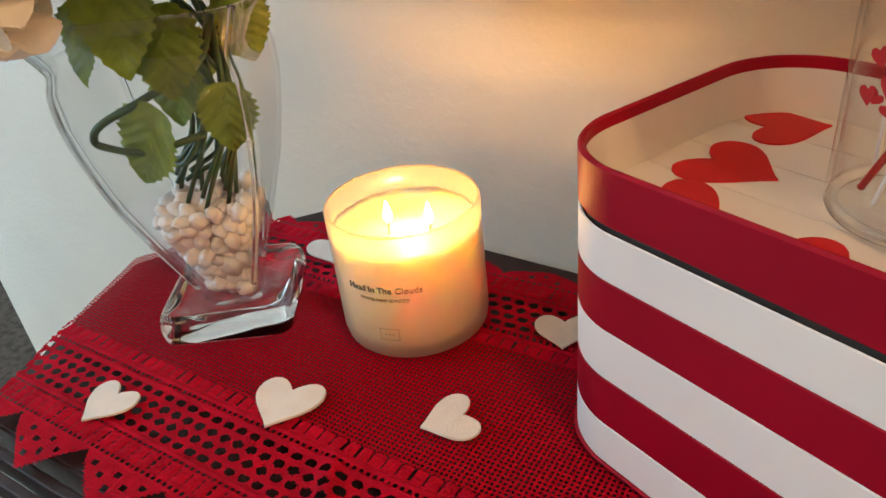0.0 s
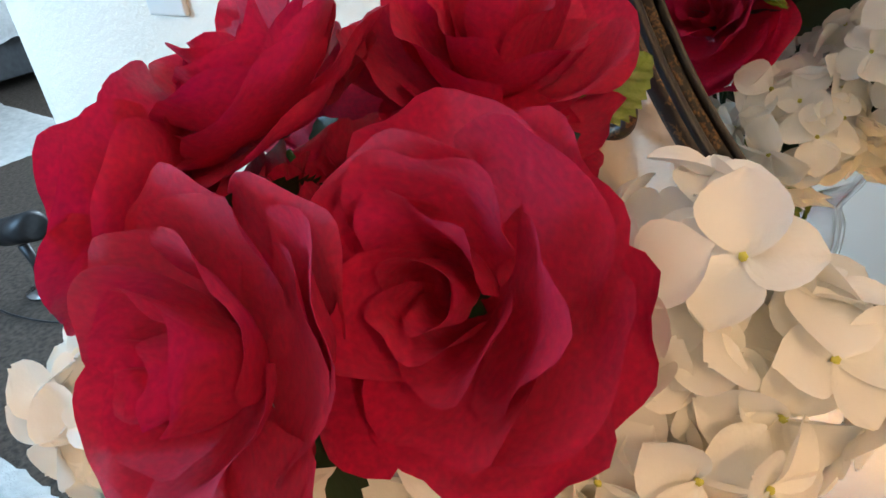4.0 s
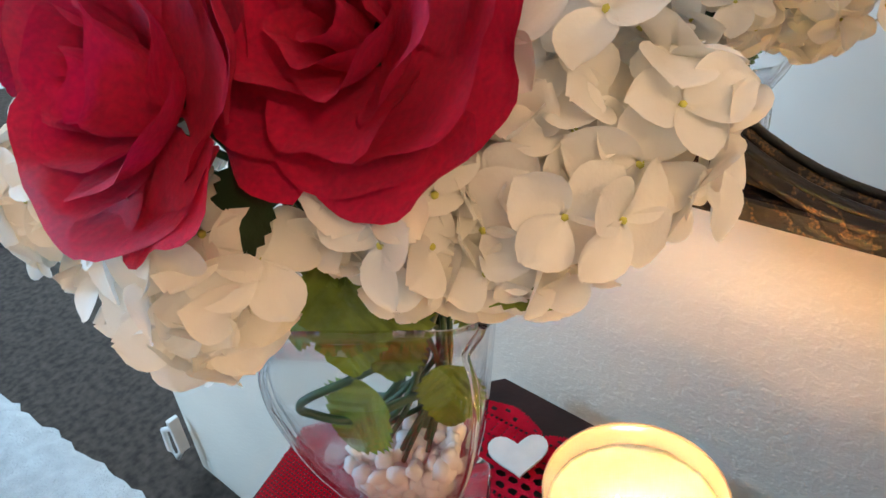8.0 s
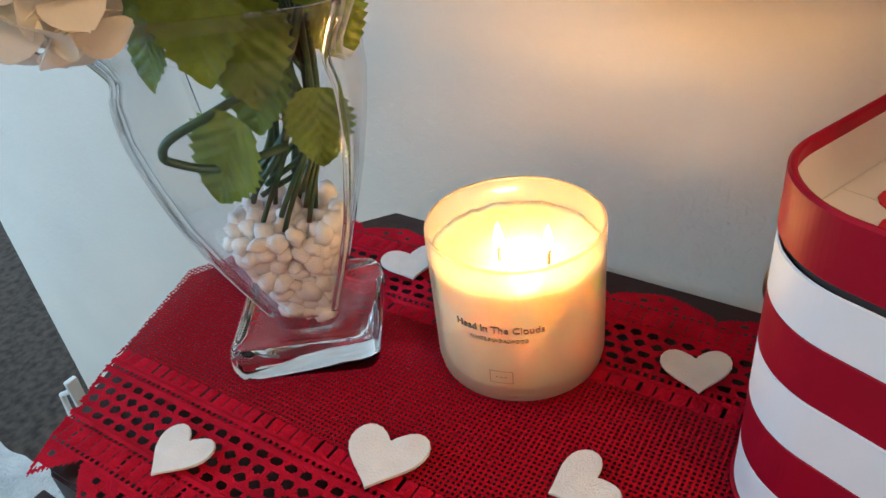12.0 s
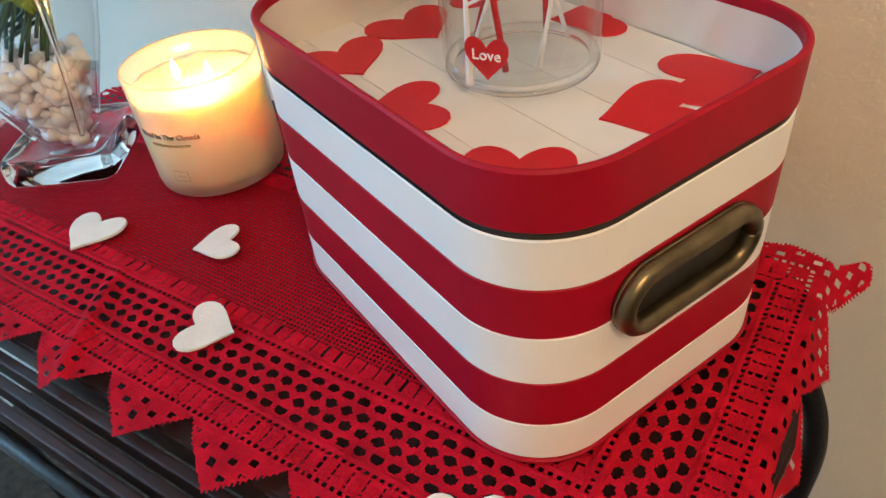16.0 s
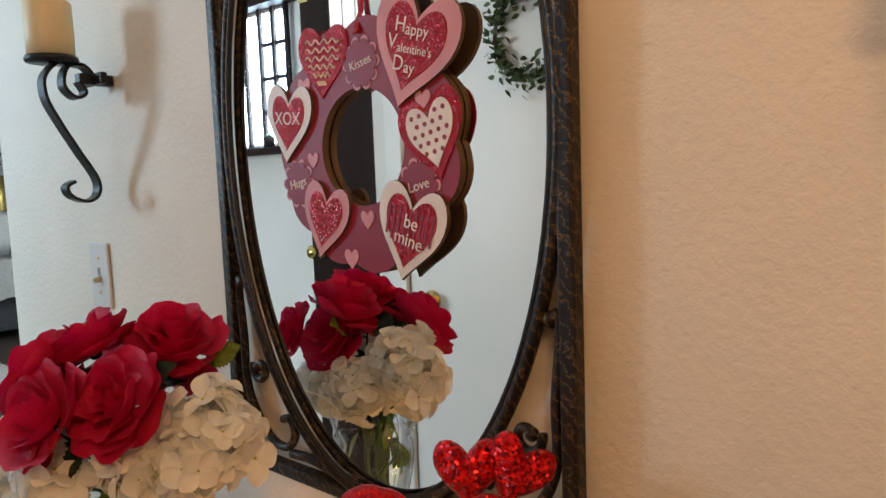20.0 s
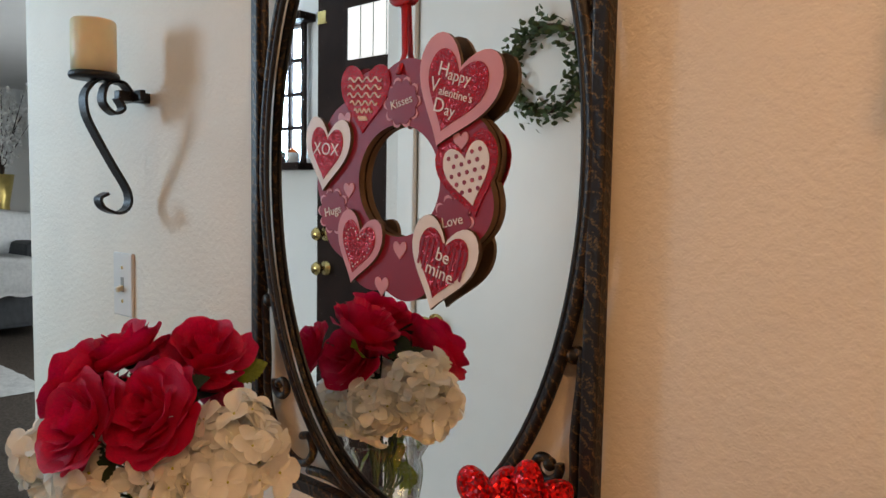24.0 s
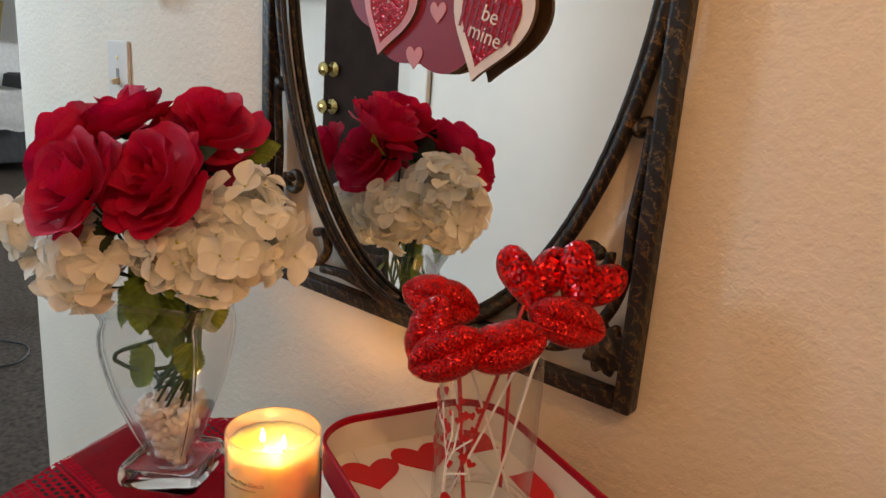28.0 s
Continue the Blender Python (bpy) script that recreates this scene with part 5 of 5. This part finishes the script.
HEADS = (((0.514, -0.162, 1.066), (0.70, -0.30, 0.35), 0.051, 42, 1), ((0.496, -0.190, 1.030), (0.60, -0.60, -0.45), 0.032, 19, 8), ((0.468, -0.221, 1.050), (0.40, -0.80, -0.05), 0.032, 24, 2),
         ((0.418, -0.276, 1.040), (-0.10, -0.90, -0.30), 0.032, 24, 3), ((0.416, -0.282, 1.008), (-0.10, -0.70, -0.70), 0.018, 9, 11), ((0.378, -0.270, 1.020), (-0.55, -0.65, -0.30), 0.034, 20, 9), ((0.331, -0.243, 1.046), (-0.85, -0.35, 0.0), 0.038, 28, 4), ((0.344, -0.290, 1.052), (-0.70, -0.60, 0.0), 0.030, 18, 12),
         ((0.461, -0.126, 1.045), (0.3, 0.85, 0.0), 0.044, 26, 5), ((0.381, -0.148, 1.035), (-0.4, 0.8, 0.0), 0.042, 24, 6))
for at, facing, radius, count, seed in HEADS:
    hydrangea(at, facing, radius, count, seed)

# stems looping in the vase
rng = random.Random(17)
mouth = TABLE + 0.226
for k, (at, *_rest) in enumerate([x[:1] for x in ROSES] + [x[:1] for x in HEADS[:7]]):
    a = k * 0.9
    low = (VX + 0.018 * math.cos(a), VY + 0.018 * math.sin(a), TABLE + 0.092 + 0.01 * (k % 3))
    mid = (VX + 0.014 * math.cos(a + 0.6) + 0.015, VY + 0.014 * math.sin(a + 0.6) + 0.012, TABLE + 0.16)
    neck = (VX + 0.022 * math.cos(a), VY + 0.022 * math.sin(a), mouth)
    end = tuple(Vector(at) + (Vector(neck) - Vector(at)) * 0.2)
    tagged(part("flower_stem", tube(smooth_line([low, mid, neck, end], 7), 0.0016, 7), STEM, None, "", True), "dark green wire stem inside the glass vase", "stem", "flower stems")
for k in range(6):
    a = 0.7 * k
    pts = [(VX + 0.024 + 0.012 * math.cos(a), VY + 0.010 + 0.012 * math.sin(a), TABLE + 0.215), (VX + 0.030 + 0.008 * math.cos(a), VY + 0.004 + 0.008 * math.sin(a), TABLE + 0.165), (VX + 0.012 + 0.016 * math.cos(a + 1), VY + 0.016 * math.sin(a + 1), TABLE + 0.128), (VX - 0.012 + 0.010 * math.cos(a), VY - 0.012 + 0.010 * math.sin(a), TABLE + 0.112 + 0.003 * k)]
    tagged(part("flower_stem", tube(smooth_line(pts, 7), 0.0017, 7), STEM, None, "", True), "dark green wire stem curling inside the glass vase", "stem", "flower stems")
loop = [(0.436, -0.196, 0.905), (0.420, -0.228, 0.904), (0.402, -0.243, 0.911), (0.400, -0.246, 0.917), (0.408, -0.243, 0.926), (0.428, -0.223, 0.937), (0.446, -0.196, 0.950), (0.450, -0.180, 0.975)]
tagged(part("flower_stem", tube(smooth_line(loop, 8), 0.0024, 8), STEM, None, "", True), "thick green stem bent into a loop", "stem", "flower stems")

BROAD = mesh_of("leaf", leaf_shape(0.050, 0.060, teeth=1, cup=0.20, nv=20), LEAF, True)
LONG = mesh_of("leaf", leaf_shape(0.034, 0.062, teeth=1, cup=0.12, nv=20), LEAF_DARK, True)
LEAVES = (((0.439, -0.228, 1.012), (0.446, -0.248, 0.955), (0.35, -0.80, 0.45), BROAD, 0.98), ((0.438, -0.224, 0.932), (0.411, -0.242, 0.882), (0.25, -0.85, 0.35), BROAD, 0.92),
          ((0.464, -0.194, 0.940), (0.466, -0.206, 0.890), (0.6, -0.7, 0.25), BROAD, 0.70), ((0.447, -0.217, 1.040), (0.402, -0.242, 1.002), (0.1, -0.85, 0.5), BROAD, 1.0),
          ((0.460, -0.207, 1.050), (0.478, -0.230, 1.000), (0.4, -0.8, 0.4), BROAD, 0.95), ((0.487, -0.197, 1.030), (0.532, -0.208, 1.014), (0.4, -0.7, 0.6), BROAD, 0.80),
          ((0.402, -0.227, 0.990), (0.390, -0.242, 0.945), (-0.1, -0.9, 0.3), BROAD, 0.8), ((0.464, -0.174, 0.985), (0.470, -0.167, 0.935), (0.8, -0.3, 0.3), BROAD, 0.7),
          ((0.454, -0.167, 0.985), (0.454, -0.162, 0.935), (0.7, -0.6, 0.3), BROAD, 0.75), ((0.342, -0.257, 1.020), (0.302, -0.264, 0.990), (-0.3, -0.7, 0.6), BROAD, 0.75),
          ((0.442, -0.114, 1.128), (0.465, -0.084, 1.147), (0.5, -0.7, 0.5), BROAD, 0.66), ((0.447, -0.257, 1.078), (0.442, -0.290, 1.040), (0.2, -0.9, 0.4), LONG, 0.85),
          ((0.397, -0.207, 1.120), (0.454, -0.217, 1.152), (0.1, -0.5, 0.9), LONG, 1.0), ((0.387, -0.217, 1.115), (0.407, -0.260, 1.150), (-0.2, -0.4, 0.9), LONG, 1.0),
          ((0.427, -0.197, 1.110), (0.470, -0.182, 1.140), (0.5, -0.5, 0.7), LONG, 1.1), ((0.442, -0.192, 1.095), (0.482, -0.197, 1.122), (0.6, -0.5, 0.6), LONG, 1.0),
          ((0.397, -0.192, 1.105), (0.352, -0.177, 1.135), (-0.4, -0.2, 0.9), LONG, 1.0), ((0.382, -0.212, 1.090), (0.337, -0.227, 1.108), (-0.4, -0.6, 0.6), LONG, 1.1),
          ((0.402, -0.232, 1.085), (0.380, -0.270, 1.092), (-0.4, -0.7, 0.6), LONG, 1.0), ((0.397, -0.162, 1.105), (0.380, -0.122, 1.130), (-0.2, 0.7, 0.7), LONG, 1.0),
          ((0.417, -0.167, 1.100), (0.444, -0.132, 1.120), (0.4, 0.5, 0.8), LONG, 1.0), ((0.427, -0.217, 1.080), (0.447, -0.217, 1.125), (0.5, -0.8, 0.2), LONG, 1.0),
          ((0.407, -0.172, 0.960), (0.387, -0.152, 0.915), (-0.6, 0.4, 0.3), BROAD, 0.85), ((0.432, -0.202, 0.985), (0.448, -0.220, 0.940), (0.6, -0.7, 0.2), BROAD, 0.9), ((0.427, -0.192, 0.965), (0.420, -0.207, 0.912), (0.2, -0.9, 0.2), BROAD, 0.95))
for at, towards, up, me, k in LEAVES:
    a, bb = Vector(at), Vector(towards)
    yv = (bb - a).normalized()
    zv = Vector(up)
    zv = (zv - yv * zv.dot(yv)).normalized()
    xv = yv.cross(zv)
    m = Matrix((xv, yv, zv)).transposed().to_4x4()
    ob = tagged(new("leaf", me), "broad green silk leaf with toothed edge" if me is BROAD else "dark green pointed silk leaf", "leaf", "leaves in the bouquet")
    ob.matrix_world = Matrix.Translation(a) @ m @ Matrix.Scale(k, 4)

# ---- valentine sign hanging on the mirror ----
SX, SZ = 0.621, 1.3645
sg = thing("valentine_sign", "round burgundy wooden wreath sign covered with painted hearts", "sign", at=(SX, -0.0150, SZ))
n = 150
outer = []
for k in range(n):
    a = 2 * math.pi * k / n
    outer.append(((0.128 + 0.010 * abs(math.sin(a * 5.5))) * math.cos(a), (0.124 + 0.010 * abs(math.sin(a * 5.5))) * math.sin(a)))
holel = [(0.063 * math.cos(2 * math.pi * k / n), 0.062 * math.sin(2 * math.pi * k / n)) for k in range(n)]
bm = bmesh.new()
rings = [[bm.verts.new((x, y, zz)) for x, y in ll] for ll, zz in ((outer, 0.0), (outer, 0.009), (holel, 0.009), (holel, 0.0))]
for a, q in zip(rings, rings[1:] + rings[:1]):
    for k in range(n):
        bm.faces.new((a[k], a[(k + 1) % n], q[(k + 1) % n], q[k]))
me = mesh_of("board", bm, MDF)
me.materials.append(SIGN_RED)
for f in me.polygons:
    f.material_index = 1 if f.normal.z > 0.9 else 0
part("board", me, MDF, sg, "burgundy face with a brown edge", m=WALLWARD.copy())


def sign_heart(x, z, w, h, turn, layers, level=0.009, thick=0.005, edge=MDF):
    """Stacked hearts: (scale, material) from the back to the front."""
    first = None
    y = level
    for i, (k, material) in enumerate(layers):
        t = thick if i == 0 else 0.0008
        me = mesh_of("heart", prism(heart2d(w * k, h * k, 44), 0, t), material)
        if i == 0 and thick > 0.003:
            me.materials.append(edge)
            for f in me.polygons:
                f.material_index = 0 if f.normal.z > 0.9 else 1
        ob = part("heart" if i == 0 else "heart_face", me, material, sg if first is None else first, m=(WALLWARD @ pose(x, z, y, 0, 0, turn)) if first is None else pose(0, (1 - k) * h * 0.04, y - level, 0, 0, 0))
        first = first or ob
        y += t
    return first, y - level


W_ = lambda ob, words, size, x, z, y, material=SIGN_WHITE, turn=0: lettering(words, size, material, ob, pose(x, z, y, 0, 0, turn))
hh, y = sign_heart(0.082, 0.088, 0.112, 0.112, -22, ((1, SIGN_PINK), (0.72, SIGN_GLITTER)))
for words, x, z, s in (("H", -0.020, 0.020, 0.021), ("appy", 0.003, 0.019, 0.0165), ("V", -0.026, 0.002, 0.021), ("alentine's", 0.005, 0.001, 0.0125), ("D", -0.012, -0.016, 0.021), ("ay", 0.004, -0.0165, 0.0165)):
    W_(hh, words, s, x, z, y + 0.0002, turn=6)
hh, y = sign_heart(-0.116, 0.032, 0.082, 0.088, -8, ((1, SIGN_WHITE), (0.70, SIGN_GLITTER)))
W_(hh, "XOX", 0.021, 0.0, 0.006, y + 0.0002, turn=3)
hh, y = sign_heart(0.069, -0.090, 0.092, 0.098, -15, ((1, SIGN_WHITE), (0.74, SIGN_GLITTER)))
for k in range(-4, 5):
    part("stripe", prism([(-0.0015 + k * 0.0075, -0.022 + abs(k) * 0.004), (0.0015 + k * 0.0075, -0.022 + abs(k) * 0.004), (0.0015 + k * 0.0075, 0.026), (-0.0015 + k * 0.0075, 0.026)], y, y + 0.0004), SIGN_RED, hh)
W_(hh, "be", 0.020, 0.002, 0.012, y + 0.0008, turn=-2)
W_(hh, "mine", 0.020, 0.002, -0.006, y + 0.0008, turn=-2)
hh, y = sign_heart(-0.060, -0.079, 0.076, 0.084, -14, ((1, SIGN_PINK), (0.72, SIGN_GLITTER)))
for x, z in heart2d(0.042, 0.044, 30):
    part("dot", prism([(x + 0.0009 * math.cos(q * 1.05), z + 0.0009 * math.sin(q * 1.05)) for q in range(6)], y, y + 0.0004), SIGN_WHITE, hh)
hh, y = sign_heart(0.102, 0.005, 0.082, 0.086, 13, ((1, SIGN_GLITTER), (0.74, SIGN_WHITE)), thick=0.0015)
for x in range(-2, 3):
    for z in range(-2, 3):
        px, pz = x * 0.0105 + (0.005 if z % 2 else 0), z * 0.0095 + 0.004
        if abs(px) < 0.024 - max(0, -pz) * 0.7:
            part("dot", prism([(px + 0.0024 * math.cos(q * 0.63), pz + 0.0024 * math.sin(q * 0.63)) for q in range(10)], y, y + 0.0005), SIGN_RED, hh)
hh, y = sign_heart(-0.054, 0.094, 0.082, 0.078, -4, ((1, SIGN_GLITTER),), thick=0.0015)
for k in range(6):
    z = 0.022 - k * 0.0088
    half = 0.028 if k < 3 else 0.030 - 0.0075 * (k - 2)
    part("wave", tube([(half * (i / 12 - 1), z + 0.0026 * math.sin(i * math.pi / 3), y + 0.0003) for i in range(25)], 0.0012, 5), SIGN_WHITE, hh)
for x, z, s in ((0.091, 0.040, 0.020), (-0.079, -0.011, 0.018), (0.006, -0.077, 0.020), (-0.022, -0.120, 0.022), (-0.088, 0.070, 0.022)):
    sign_heart(x, z, s, s, 0, ((1, SIGN_PINK),), thick=0.0012)
for words, x, z in (("Kisses", 0.006, 0.086), ("Hugs", -0.107, -0.036), ("Love", 0.082, -0.042)):
    bm = bmesh.new()
    for k in range(10):
        a = k * math.pi / 5
        prism([(0.0225 * math.cos(a) + 0.0062 * math.cos(q * 0.79), 0.0225 * math.sin(a) + 0.0062 * math.sin(q * 0.79)) for q in range(8)], 0, 0.0006, 0, bm)
    rim = part("flower_badge", bm, SIGN_PINK, sg, "pink scalloped badge", m=WALLWARD @ pose(x, z, 0.0092, 0, 0, 0))
    part("badge_face", prism([(r_ * math.cos(q * math.pi / 45), r_ * math.sin(q * math.pi / 45)) for q in range(90) for r_ in [0.0212 + 0.0040 * abs(math.cos(q * math.pi / 9))]], 0.0006, 0.0012), SIGN_RED, rim)
    lettering(words, 0.0135 if len(words) > 4 else 0.015, SIGN_WHITE, rim, pose(0, 0, 0.0015, 0, 0, 12))
part("ribbon", tube([(0.003, -0.0125, 0.116), (0.003, -0.011, 0.122), (0.003, -0.003, 0.14), (0.0, -0.002, 0.195)], 0.0045, 8, flat=0.25), RIBBON, sg, "red satin hanging ribbon", True)
part("ribbon_bow", tube(smooth_line([(0.018, -0.004, 0.206), (0.004, -0.004, 0.197), (-0.010, -0.005, 0.209), (-0.018, -0.005, 0.204), (-0.010, -0.005, 0.196), (0.002, -0.004, 0.196)], 5), 0.0038, 6, flat=0.35), RIBBON, sg, "", True)
